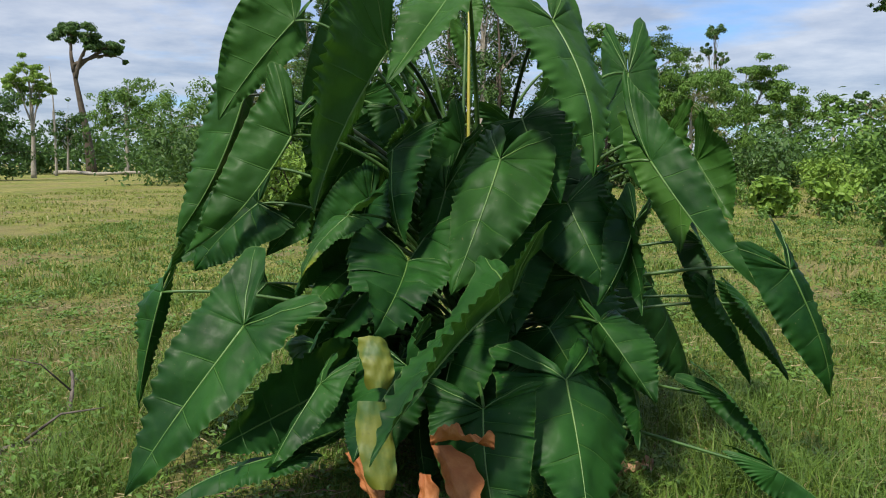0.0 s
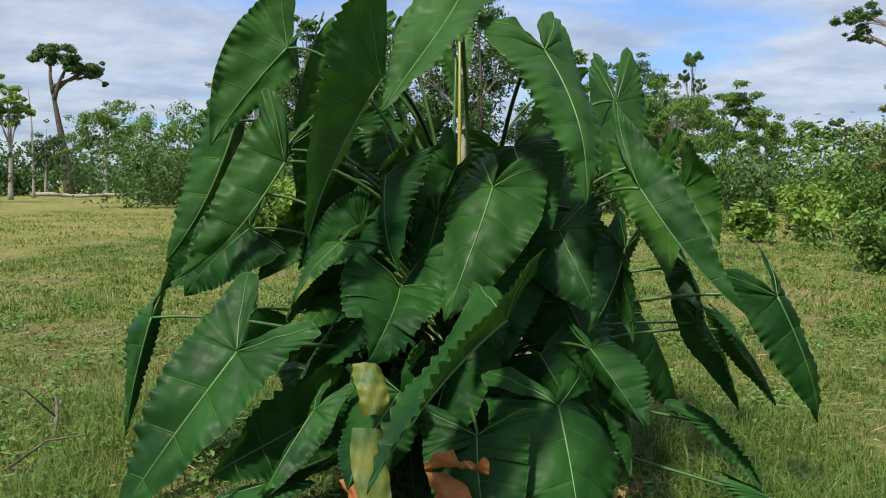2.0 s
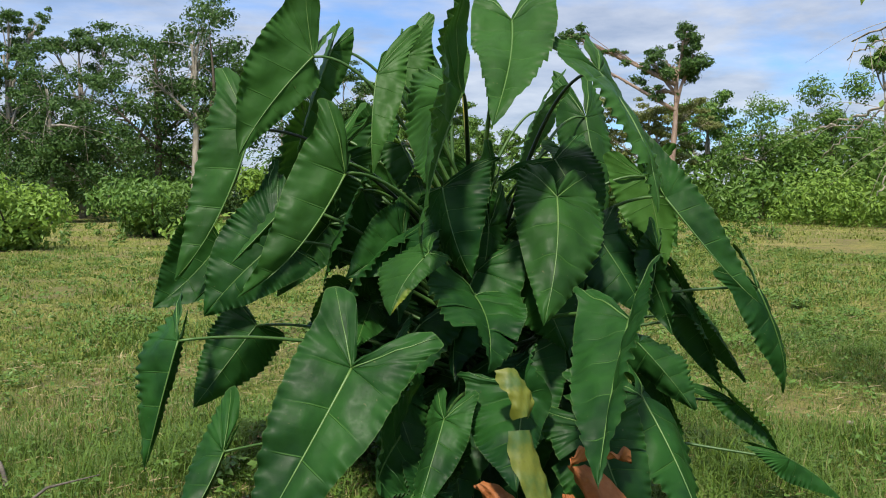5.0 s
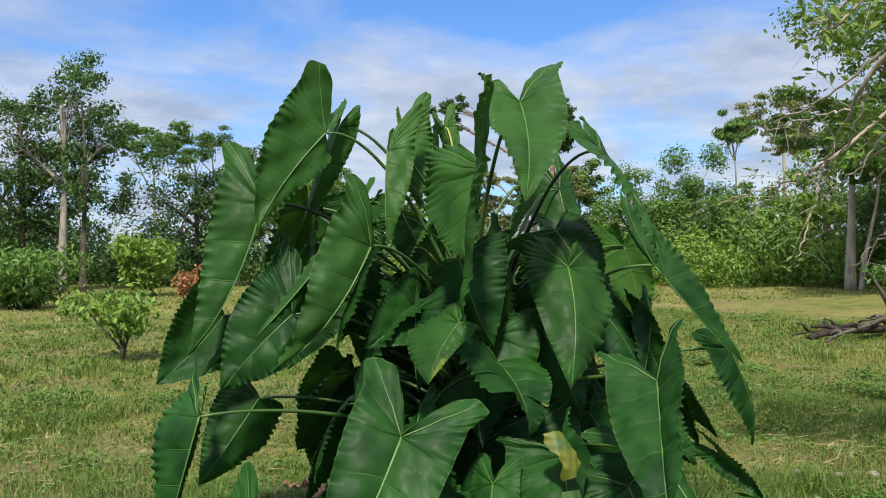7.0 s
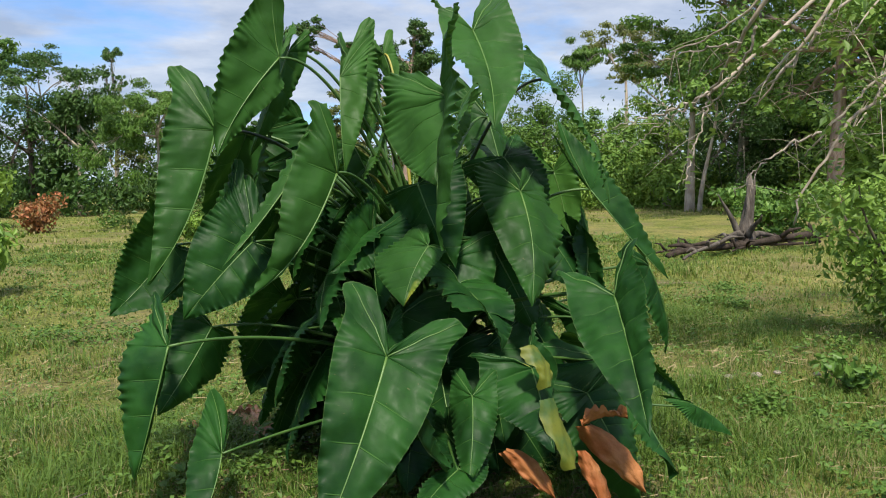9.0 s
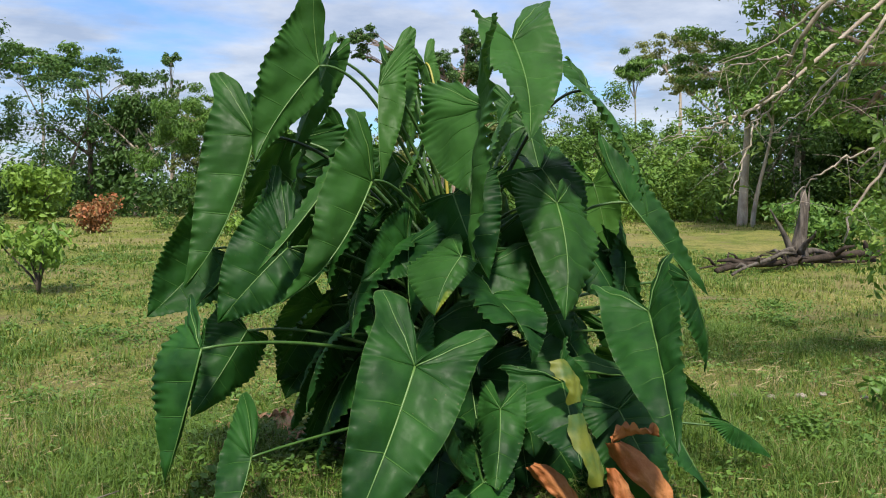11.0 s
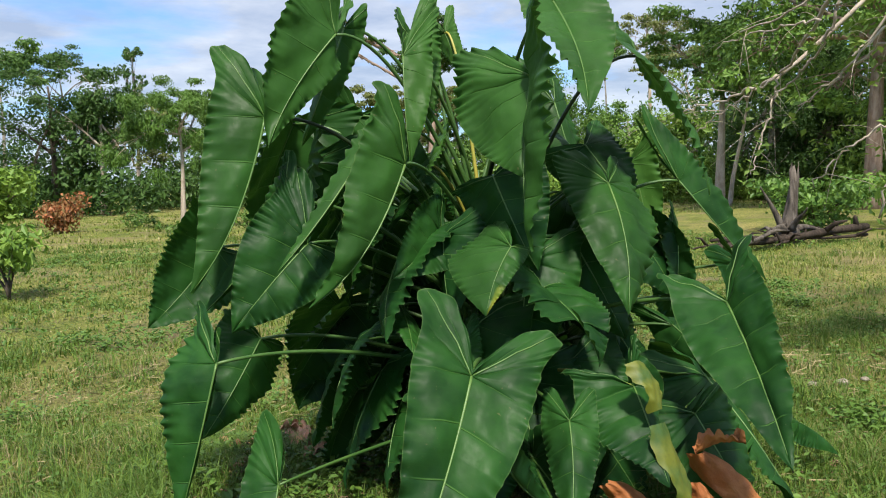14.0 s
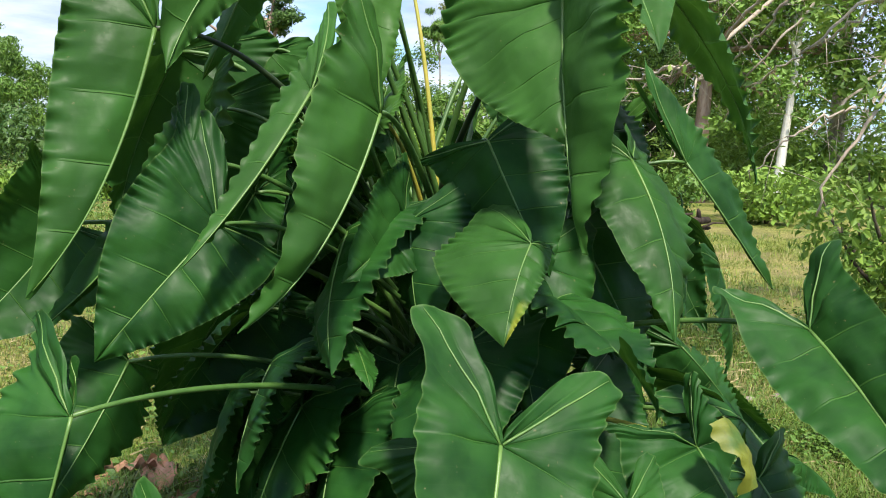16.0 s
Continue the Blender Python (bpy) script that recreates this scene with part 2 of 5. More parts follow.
WOOD = bark("weathered_wood", (0.045, 0.036, 0.030), (0.17, 0.145, 0.12), 9.0)
ROTTEN = bark("rotten_wood", (0.020, 0.015, 0.011), (0.075, 0.055, 0.042), 9.0)
STONE = bark("pale_stone", (0.20, 0.17, 0.13), (0.36, 0.31, 0.25), 12.0)

STRAW = stalk_material("dead_straw", (0.24, 0.19, 0.095), (0.38, 0.31, 0.16), 0.85)
YELLOW_LEAF = stalk_material("yellowing_leaf", (0.115, 0.130, 0.009), (0.030, 0.080, 0.012), 0.6)
FALLEN = stalk_material("fallen_leaf_brown", (0.30, 0.15, 0.08), (0.48, 0.26, 0.16), 0.7)
LITTER = stalk_material("old_leaf_litter", (0.10, 0.055, 0.030), (0.22, 0.12, 0.07), 0.7)

rng = np.random.default_rng(7)


# ---- mesh helpers ----
def build(name, verts, faces, mat, parent=None, label="", smooth=True):
    me = bpy.data.meshes.new(name)
    me.from_pydata([tuple(v) for v in verts] if not isinstance(verts, np.ndarray) else verts.tolist(), [], faces if isinstance(faces, list) else faces.tolist())
    me.materials.append(mat)
    if smooth:
        me.polygons.foreach_set("use_smooth", [True] * len(me.polygons))
    ob = new(name, me)
    if parent is not None:
        ob.parent = parent
    if label:
        ob["label"] = label
    return ob


def bezier(p, n):
    """n points of a cubic curve."""
    t = np.linspace(0, 1, n)[:, None]
    p = [np.asarray(q, float) for q in p]
    return (1 - t) ** 3 * p[0] + 3 * (1 - t) ** 2 * t * p[1] + 3 * (1 - t) * t * t * p[2] + t**3 * p[3]


def tube(path, radii, sides=7):
    """Vertices and faces of a closed tapering tube along a path."""
    path = np.asarray(path, float)
    n = len(path)
    radii = np.broadcast_to(np.asarray(radii, float), (n,)) if np.ndim(radii) else np.full(n, radii)
    along = np.gradient(path, axis=0)
    along /= np.linalg.norm(along, axis=1)[:, None] + 1e-9
    ref = np.array([0.31, 0.17, 0.93]) if abs(along[0, 2]) < 0.8 else np.array([0.93, 0.31, 0.17])
    verts = []
    for k in range(n):
        ref = ref - along[k] * (ref @ along[k])
        ref /= np.linalg.norm(ref) + 1e-9
        other = np.cross(along[k], ref)
        for a in range(sides):
            w = 2 * math.pi * a / sides
            verts.append(path[k] + radii[k] * (math.cos(w) * ref + math.sin(w) * other))
    faces = [[k * sides + a, k * sides + (a + 1) % sides, (k + 1) * sides + (a + 1) % sides, (k + 1) * sides + a] for k in range(n - 1) for a in range(sides)]
    faces += [list(range(sides))[::-1], [(n - 1) * sides + a for a in range(sides)]]
    return verts, faces


def joined(pieces):
    verts, faces = [], []
    for v, f in pieces:
        k = len(verts)
        verts += list(v)
        faces += [[i + k for i in q] for q in f]
    return verts, faces


def blades(places, normals, size, aspect=0.45, droop=0.3):
    """Small pointed leaves, one quad each, at the places, lying across the normals."""
    n = len(places)
    normals = normals / (np.linalg.norm(normals, axis=1)[:, None] + 1e-9)
    spin = rng.normal(size=(n, 3))
    spin[:, 2] -= droop
    along = spin - normals * (spin * normals).sum(1)[:, None]
    along /= np.linalg.norm(along, axis=1)[:, None] + 1e-9
    across = np.cross(normals, along)
    s = (size * rng.uniform(0.6, 1.35, n))[:, None]
    v = np.empty((n, 4, 3))
    v[:, 0] = places - along * s * 0.5
    v[:, 1] = places + across * s * aspect * 0.5 - along * s * 0.06 + normals * s * 0.08
    v[:, 2] = places + along * s * 0.5
    v[:, 3] = places - across * s * aspect * 0.5 - along * s * 0.06 + normals * s * 0.08
    return v.reshape(-1, 3), np.arange(4 * n).reshape(n, 4)


def cloud(blobs, n, size, aspect=0.45, droop=0.3):
    """Leaves in and on uneven ellipsoids (cx, cy, cz, rx, ry, rz)."""
    blobs = np.asarray(blobs, float)
    share = (blobs[:, 3] * blobs[:, 5]) ** 1.0
    pick = rng.choice(len(blobs), n, p=share / share.sum())
    d = rng.normal(size=(n, 3))
    d /= np.linalg.norm(d, axis=1)[:, None]
    ragged = 1 + 0.22 * np.sin(5 * d[:, 0] + 3 * pick) * np.cos(4 * d[:, 2] + pick) + rng.normal(0, 0.07, n)
    r = np.where(rng.random(n) < 0.62, rng.uniform(0.35, 1, n) ** 0.45, np.abs(rng.normal(0, 0.75, n))) * ragged
    r = np.minimum(r, 1.25)
    places = blobs[pick, :3] + d * blobs[pick, 3:] * r[:, None]
    return blades(places, d + rng.normal(0, 0.55, (n, 3)) + (0, 0, 0.35), size, aspect, droop)


def thing(name, place, label, category, group="", kind=""):
    ob = new(name)
    ob.empty_display_size = 0.1
    ob.location = place
    return tagged(ob, label, category, group, kind)


def part(name, vf, mat, parent, label="", smooth=True):
    """One mesh, given in world places, as a part of a thing or of a part."""
    ob = build(name, vf[0], vf[1], mat, parent, label, smooth)
    if parent.parent is None and parent.type == "EMPTY":
        ob.matrix_parent_inverse = Matrix.Translation(parent.location).inverted()
    return ob


# ---- ground ----
def lie(x, y):
    """Height of the ground: almost level, with small humps."""
    return 0.035 * np.sin(0.9 * x + 0.4) * np.cos(0.7 * y + 0.2) + 0.02 * np.sin(2.3 * x + 1.7 * y) + 0.012 * np.sin(4.1 * x - 3.3 * y)


def bare(x, y):
    """Where the turf is thin: 0 to 1."""
    q = np.sin(0.9 * x + 1.3) * np.sin(0.8 * y + 0.4 * x) + 0.5 * np.sin(2.1 * x - 1.7 * y) + 0.4 * np.sin(3.3 * y + 1.1 * x + 0.5) + 0.3 * np.sin(5.7 * x + 4.9 * y)
    return np.clip((q - 0.05) / 0.9, 0, 1)


def ground():
    line = np.r_[-3000, -1200, -500, -220, -120, -80, -55, np.linspace(-40, 40, 201), 55, 80, 120, 220, 500, 1200, 3000]
    xs, ys = np.meshgrid(line, line + 8.0)
    near = np.clip(1.5 - np.hypot(xs, ys - 8) / 60, 0, 1)
    v = np.stack([xs, ys, lie(xs, ys) * near - 0.01], -1).reshape(-1, 3)
    n = len(line)
    i = (np.arange(n - 1)[:, None] * n + np.arange(n - 1)).ravel()
    ob = build("ground", v, np.stack([i, i + 1, i + n + 1, i + n], 1), SOIL)
    ob.data.attributes.new("bare", "FLOAT", "POINT").data.foreach_set("value", bare(v[:, 0], v[:, 1]).astype(np.float32))
    tagged(ob, "pasture ground with short green and straw-coloured grass", "ground", kind="structure")


ground()


# ---- the plant ----
CROWN = np.array([-0.06, 4.86, 0.0])
plant = thing("giant_aroid_plant", tuple(CROWN), "large clump of glossy dark green arrowhead leaves in a pasture", "plant")
unit = lambda q: q / (np.linalg.norm(q) + 1e-9)


def smooth_line(points, n):
    """A rounded line through the points, n places at even steps."""
    p = np.asarray(points, float)
    p = np.concatenate([[2 * p[0] - p[1]], p, [2 * p[-1] - p[-2]]])
    out = []
    for k in range(1, len(p) - 2):
        t = np.linspace(0, 1, 24, endpoint=False)[:, None]
        out.append(0.5 * (2 * p[k] + (p[k + 1] - p[k - 1]) * t + (2 * p[k - 1] - 5 * p[k] + 4 * p[k + 1] - p[k + 2]) * t**2 + (3 * p[k] - p[k - 1] - 3 * p[k + 1] + p[k + 2]) * t**3))
    out = np.concatenate([*out, p[-2:-1]])
    far = np.r_[0, np.cumsum(np.linalg.norm(np.diff(out, axis=0), axis=1))]
    at = np.linspace(0, far[-1], n)
    return np.stack([np.interp(at, far, out[:, 0]), np.interp(at, far, out[:, 1])], 1)


INNER, OUTER = 34, 230
ROWS = np.array([0, 0.08, 0.20, 0.35, 0.52, 0.68, 0.80, 0.88, 0.93, 0.97, 1.0])      # closer towards the wavy margin


def leaf(B, T, P1, P2=None, fold=20, yellow=(0, 0), light=0.0, tear=0, bow=0.035, stalk=None, label="", short=(1.0, 1.0), face=None, width=None, flat=0.4, wave=1.0, least=0.38, aim=(None, None), gap=0.34):
    """An arrowhead blade from its base B to its tip T. P1, P2: tips of the two back lobes; with one alone, fold is the droop of each half.
    face: where the first half looks. width: half widths in metres. flat: how far the front evens out the lobes' fold. aim: where each half of the front points. gap: how far the notch stands open."""
    B, T, P1 = (np.asarray(q, float) for q in (B, T, P1))
    seed = abs(int(1000 * (B[0] * 7.1 + B[1] * 3.3 + B[2] * 5.7))) % 9973
    lr = np.random.default_rng(seed)
    d = unit(T - B)
    L = max(np.linalg.norm(T - B), least)
    mids = (B + T) / 2
    width = width if isinstance(width, tuple) else (width, width)

    def half_of(P, wide):
        q = np.asarray(P, float) - B
        a = float(np.clip(-(q @ d), 0.14 * L, 0.75 * L))
        q = q - (q @ d) * d
        c = float(np.clip(np.linalg.norm(q), 0.10 * L, 0.55 * L))
        wide = wide or float(np.clip(1.15 * c, 0.30 * L, 0.50 * L))
        return unit(q), a, min(c, 1.02 * wide), wide

    s1, a1, c1, w1 = half_of(P1, width[0])
    if face is not None:
        w = unit(np.cross(d, face))
        s1 = w if w @ s1 > 0 else -w
    outward = unit(mids - CROWN - np.array([0, 0, 0.9])) + np.array([0, 0, 0.25])
    if P2 is not None:
        s2, a2, c2, w2 = half_of(P2, width[1])
        e = unit(s1 - s2)
        f1, f2 = unit(s1 * (1 - flat) + e * flat), unit(s2 * (1 - flat) - e * flat)
        nrm = unit(np.cross(d, e))
        nrm = nrm if nrm @ outward > 0 else -nrm
    else:
        c = np.cross(d, s1)
        c = c if c @ outward > 0 else -c
        f = radians(fold)
        nrm = unit(c * math.cos(f) - s1 * math.sin(f))
        e = unit(np.cross(nrm, d))
        e = e if e @ s1 > 0 else -e
        s2 = unit(-e * math.cos(f) - nrm * math.sin(f))
        a2, c2, w2 = a1 * lr.uniform(0.85, 1.05), c1 * lr.uniform(0.9, 1.1), width[1] or w1 * lr.uniform(0.88, 1.05)
        if width[1] and width[1] < 0.6 * w1:
            a2, c2 = 0.5 * a2, min(c2, 0.6 * width[1])
        f1, f2 = s1, s2
    f1, f2 = (unit(f - d * (f @ d)) for f in (np.asarray(q, float) if q is not None else o for q, o in zip(aim, (f1, f2))))

    bowed = bow * lr.uniform(0.5, 1.5)
    hook = lr.uniform(0.02, 0.09)
    sway = lr.uniform(-0.035, 0.035)

    def rib(x):
        """Places along the midrib; x is the distance from the base, below zero in the lobes."""
        u = np.clip(x / L, 0, 1)[..., None]
        return B + x[..., None] * d + nrm * L * (bowed * 4 * u * (1 - u) - hook * u**4) + e * L * sway * 4 * u * (1 - u) - nrm * L * 0.10 * np.clip(-x / L, 0, 1)[..., None] ** 2 * 4

    verts, faces, uvs, yel, lobes = [], [], [], [], []
    nk = len(ROWS)
    for side, (s, front, a, c, w) in enumerate(((s1, f1, a1, c1, w1), (s2, f2, a2, c2, w2))):
        end = short[side] * L
        inner = smooth_line([(0, 0), (-0.20 * a, 0.15 * gap * c), (-0.58 * a, gap * c), (-0.88 * a, (0.28 + gap) * c), (-a, (0.60 + gap) * c)], INNER)
        outer = smooth_line([(-a, (0.60 + gap) * c), (-0.86 * a, (0.86 + gap) * c), (-0.42 * a, 0.34 * c + 0.68 * w), (0.08 * end, w), (0.34 * end, 0.88 * w), (0.60 * end, 0.63 * w), (0.82 * end, 0.31 * w), (0.94 * end, 0.11 * w), (end, 0.0)], OUTER)
        edge = np.concatenate([inner, outer[1:]])
        n_edge = len(edge)
        q = np.linspace(0, 1, OUTER)[1:]
        spine = np.r_[np.zeros(INNER), np.maximum.accumulate(np.maximum(outer[1:, 0] - 0.30 * outer[1:, 1], 0))]
        veins = np.r_[np.linspace(0, 1.0, INNER), 1.0 + 6.0 * q]
        spine[-1] = end
        fan = np.clip(1 - spine / (0.12 * L), 0, 1)
        turn = np.clip((edge[:, 0] + 0.20 * L) / (0.45 * L), 0, 1)
        turn = (turn * turn * (3 - 2 * turn))[:, None, None]
        cuts = [0, n_edge - 1]
        if tear:
            cuts = sorted({0, n_edge - 1, *(int(k) for k in lr.choice([64, 92, 120, 150, 190], size=3, replace=False))})
        phase, count = lr.uniform(0, 6.28), lr.uniform(19, 28)
        curl = lr.uniform(0.03, 0.15)
        amp = wave * lr.uniform(0.022, 0.038)
        broad, bulge = lr.uniform(-1, 1, 3), lr.uniform(0.1, 1.5, 8)
        slim = min(1.0, 2.4 * w / L)
        for c0, c1_ in zip(cuts[:-1], cuts[1:]):
            m = np.arange(c0, c1_ + 1)
            drop = lr.uniform(-0.10, 0.30) if tear else 0.0
            v = ROWS
            E, S, V = edge[m][:, None, :], spine[m][:, None], v[None, :]
            ex = S + (E[..., 0] - S) * V
            ey = E[..., 1] * V
            run = (m / (n_edge - 1))[:, None]
            drift = 0.55 * np.sin(11 * run + phase) + 0.3 * np.sin(29 * run + 2 * phase)
            swell = 0.50 + 0.50 * np.sin(13 * run + 1.7 * phase) * np.sin(5 * run + phase)
            wavy = np.sin(2 * math.pi * count * run + phase + 2 * drift)
            ripple = swell * (wavy + 0.30 * np.sin(2 * math.pi * count * 0.53 * run + 2 * phase))
            part_w = ey / w
            ends = np.clip(10 * run, 0, 1) * np.clip(7 * (1 - run), 0, 1)
            h = L * amp * ripple * V**8 * ends * slim
            h = h - 2.0 * w * curl * part_w**2 - L * drop * V**1.5 * 0.6
            # the blade swells between its side veins and is drawn in along them
            pucker = np.abs(np.sin(math.pi * veins[m][:, None])) ** 0.5 * np.interp(veins[m], np.arange(8) + 0.5, bulge)[:, None]
            h = h + L * 0.022 * slim * pucker * (4 * V * (1 - V)) ** 0.8 * (1.25 - V)
            h = h + L * 0.020 * slim * np.sin(13 * ex / L + phase) * np.sin(9 * ey / w + 2 * phase) * np.clip(2.5 * V, 0, 1)
            h = h + L * 0.062 * slim * part_w * (broad[0] * np.sin(5 * run + 1) + broad[1] * np.sin(9 * run) + 0.6 * broad[2] * np.sin(17 * run) * (1 - fan[m][:, None]))
            ey = ey + L * wave * 0.0056 * V**8 * swell * wavy * ends
            out = s * (1 - turn[m]) + front * turn[m]
            out = out / np.linalg.norm(out, axis=-1)[..., None]
            nh = np.cross(d, out)
            nh = nh * np.where((nh @ nrm) > 0, 1.0, -1.0)[..., None]
            pts = rib(ex) + out * ey[..., None] + nh * h[..., None]
            k = len(verts)
            verts.extend(pts.reshape(-1, 3))
            rows = len(m)
            for r0 in range(rows - 1):
                for col in range(nk - 1):
                    i = k + r0 * nk + col
                    faces.append([i, i + 1, i + nk + 1, i + nk] if side == 0 else [i, i + nk, i + nk + 1, i + 1])
            uvs.extend(np.stack([np.repeat(veins[m], nk), np.tile(v, rows)], 1))
            if c0 == 0:
                row = [k + (INNER + 6) * nk + col for col in range(nk - 1)]
                lobes.append(np.array([verts[i] for i in row]) + nrm * 0.001)
            yel.extend((yellow[side] * np.clip(5 * run - (2.7 if yellow[side] < 1 else -1), 0, 1) * np.clip(0.3 + 1.2 * V, 0, 1)).ravel())
    ob = part("leaf", (verts, faces), LEAF, plant, label)
    me = ob.data
    lay = me.uv_layers.new(name="UVMap")
    idx = np.empty(len(me.loops), int)
    me.loops.foreach_get("vertex_index", idx)
    lay.data.foreach_set("uv", np.asarray(uvs)[idx].astype(np.float32).ravel())
    me.attributes.new("yellow", "FLOAT", "POINT").data.foreach_set("value", np.asarray(yel, np.float32))
    # own tone, plus a rise with height that paints in brighter light above
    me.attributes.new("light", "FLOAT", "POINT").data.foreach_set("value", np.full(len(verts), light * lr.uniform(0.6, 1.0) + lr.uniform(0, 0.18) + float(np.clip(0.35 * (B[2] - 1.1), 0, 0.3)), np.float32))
    # raised midrib and the ribs of the two lobes
    x = np.linspace(0, 0.97 * L, 18)
    part("midrib", tube(rib(x) + nrm * 0.001, np.linspace(0.0048, 0.0011, 18) * (L / 0.6), 6), RIB, ob)
    for line in lobes:
        part("lobe_rib", tube(line, np.linspace(0.0031, 0.0007, len(line)) * (L / 0.6), 5), RIB, ob)
    # petiole, arching up from the crown
    reach = np.linalg.norm(B[:2] - CROWN[:2])
    ang = lr.uniform(0, 6.28)
    start = CROWN + np.array([0.09 * math.cos(ang), 0.09 * math.sin(ang), np.clip(0.15 + 0.43 * B[2] + lr.uniform(-0.08, 0.08), 0.3, 1.05)])
    out = unit(np.r_[B[:2] - CROWN[:2], 0.0] + 1e-6)
    c1 = start + np.array([0, 0, 0.48 * max(B[2] - start[2], 0.10)]) + out * 0.25 * reach
    c2 = B - out * 0.34 * reach + np.array([0, 0, 0.015 + 0.02 * B[2]])
    path = bezier([start, c1, c2, B - nrm * 0.004], 22)
    fat = 0.6 + 0.5 * min(L, 0.8)
    part("petiole", tube(path, np.linspace(0.015, 0.0068, 22) * fat, 8), stalk or STALK, ob)
    return ob


# light: paler leaf tone, also standing in for sun on and through blades
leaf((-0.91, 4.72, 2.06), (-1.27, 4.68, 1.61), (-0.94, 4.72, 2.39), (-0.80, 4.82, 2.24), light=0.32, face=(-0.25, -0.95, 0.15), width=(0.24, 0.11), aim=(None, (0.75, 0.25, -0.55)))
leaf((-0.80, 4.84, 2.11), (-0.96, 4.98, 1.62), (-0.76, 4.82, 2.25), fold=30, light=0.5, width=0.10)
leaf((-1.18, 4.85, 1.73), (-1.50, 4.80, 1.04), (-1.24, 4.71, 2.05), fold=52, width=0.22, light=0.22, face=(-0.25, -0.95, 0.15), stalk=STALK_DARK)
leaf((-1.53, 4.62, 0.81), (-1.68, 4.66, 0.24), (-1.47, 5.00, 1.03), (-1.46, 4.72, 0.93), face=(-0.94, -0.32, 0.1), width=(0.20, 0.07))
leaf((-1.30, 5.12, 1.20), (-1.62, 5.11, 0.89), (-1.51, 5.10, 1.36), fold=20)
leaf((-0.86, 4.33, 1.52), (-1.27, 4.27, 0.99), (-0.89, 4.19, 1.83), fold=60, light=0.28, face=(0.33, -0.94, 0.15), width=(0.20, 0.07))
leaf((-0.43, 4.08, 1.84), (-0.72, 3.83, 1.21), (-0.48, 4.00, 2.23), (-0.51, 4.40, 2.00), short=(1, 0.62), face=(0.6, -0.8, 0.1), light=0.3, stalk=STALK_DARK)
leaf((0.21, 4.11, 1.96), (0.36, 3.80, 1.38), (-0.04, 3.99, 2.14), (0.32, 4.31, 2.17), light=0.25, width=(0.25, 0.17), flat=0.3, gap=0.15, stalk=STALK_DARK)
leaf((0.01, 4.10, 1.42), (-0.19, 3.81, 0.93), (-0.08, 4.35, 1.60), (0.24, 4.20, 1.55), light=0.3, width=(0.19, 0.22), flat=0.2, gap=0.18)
leaf((0.02, 3.53, 0.97), (-0.42, 3.00, 0.57), (-0.13, 3.81, 1.10), (0.07, 3.53, 1.32), width=(0.20, 0.17))
leaf((-0.957, 3.837, 0.80), (-1.38, 3.65, 0.22), (-0.96, 3.97, 1.13), (-0.67, 3.72, 0.95), width=(0.21, 0.22))
leaf((1.26, 4.34, 0.955), (1.50, 4.34, 0.40), (1.02, 4.30, 1.07), (1.25, 4.43, 1.20), width=(0.16, 0.12))
leaf((-0.36, 4.12, 1.01), (-0.46, 3.71, 0.80), (-0.53, 4.00, 1.19), (-0.22, 4.02, 1.04), tear=1)
leaf((0.24, 3.79, 0.61), (0.28, 3.39, 0.17), (0.45, 4.11, 0.77), (0.01, 3.92, 0.76), tear=1)
leaf((-0.07, 3.61, 0.55), (-0.01, 3.34, 0.14), (-0.30, 3.68, 0.66), (0.12, 3.48, 0.58), tear=1, width=(0.19, 0.17))
leaf((-0.34, 3.67, 0.69), (-0.52, 3.38, 0.45), (-0.66, 3.78, 0.77), (-0.32, 3.67, 1.01), yellow=(0, 0.5), stalk=STALK_YELLOW, width=(0.22, 0.10), aim=(None, (0.85, -0.35, -0.45)))
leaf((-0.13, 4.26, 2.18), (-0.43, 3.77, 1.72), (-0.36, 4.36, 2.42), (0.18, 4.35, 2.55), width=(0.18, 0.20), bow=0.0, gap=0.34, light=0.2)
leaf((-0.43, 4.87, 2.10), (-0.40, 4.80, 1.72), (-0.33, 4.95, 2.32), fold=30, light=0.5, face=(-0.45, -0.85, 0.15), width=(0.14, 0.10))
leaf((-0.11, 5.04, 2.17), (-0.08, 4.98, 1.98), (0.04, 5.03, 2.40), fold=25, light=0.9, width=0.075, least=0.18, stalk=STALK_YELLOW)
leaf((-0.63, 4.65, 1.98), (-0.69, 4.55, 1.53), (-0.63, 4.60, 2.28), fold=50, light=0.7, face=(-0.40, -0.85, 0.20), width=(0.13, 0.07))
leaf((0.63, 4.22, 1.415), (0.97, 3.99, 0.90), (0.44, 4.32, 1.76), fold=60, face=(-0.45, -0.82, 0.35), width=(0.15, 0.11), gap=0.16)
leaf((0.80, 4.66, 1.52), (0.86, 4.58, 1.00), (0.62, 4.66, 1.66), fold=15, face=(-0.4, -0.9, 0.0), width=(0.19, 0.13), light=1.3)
leaf((0.95, 4.10, 0.45), (1.08, 3.94, 0.24), (0.83, 4.12, 0.64), fold=35, width=0.08, wave=1.7, least=0.3)
leaf((1.06, 3.86, 0.24), (1.30, 3.78, 0.05), (0.90, 3.95, 0.36), fold=40, width=0.09, wave=1.7, least=0.3)
leaf((-1.12, 4.80, 1.38), (-1.44, 4.98, 0.93), (-1.06, 4.88, 1.61), fold=60, width=0.13)
leaf((-1.09, 4.70, 1.22), (-1.42, 4.72, 0.90), (-1.09, 4.76, 1.58), (-1.08, 4.61, 1.04))
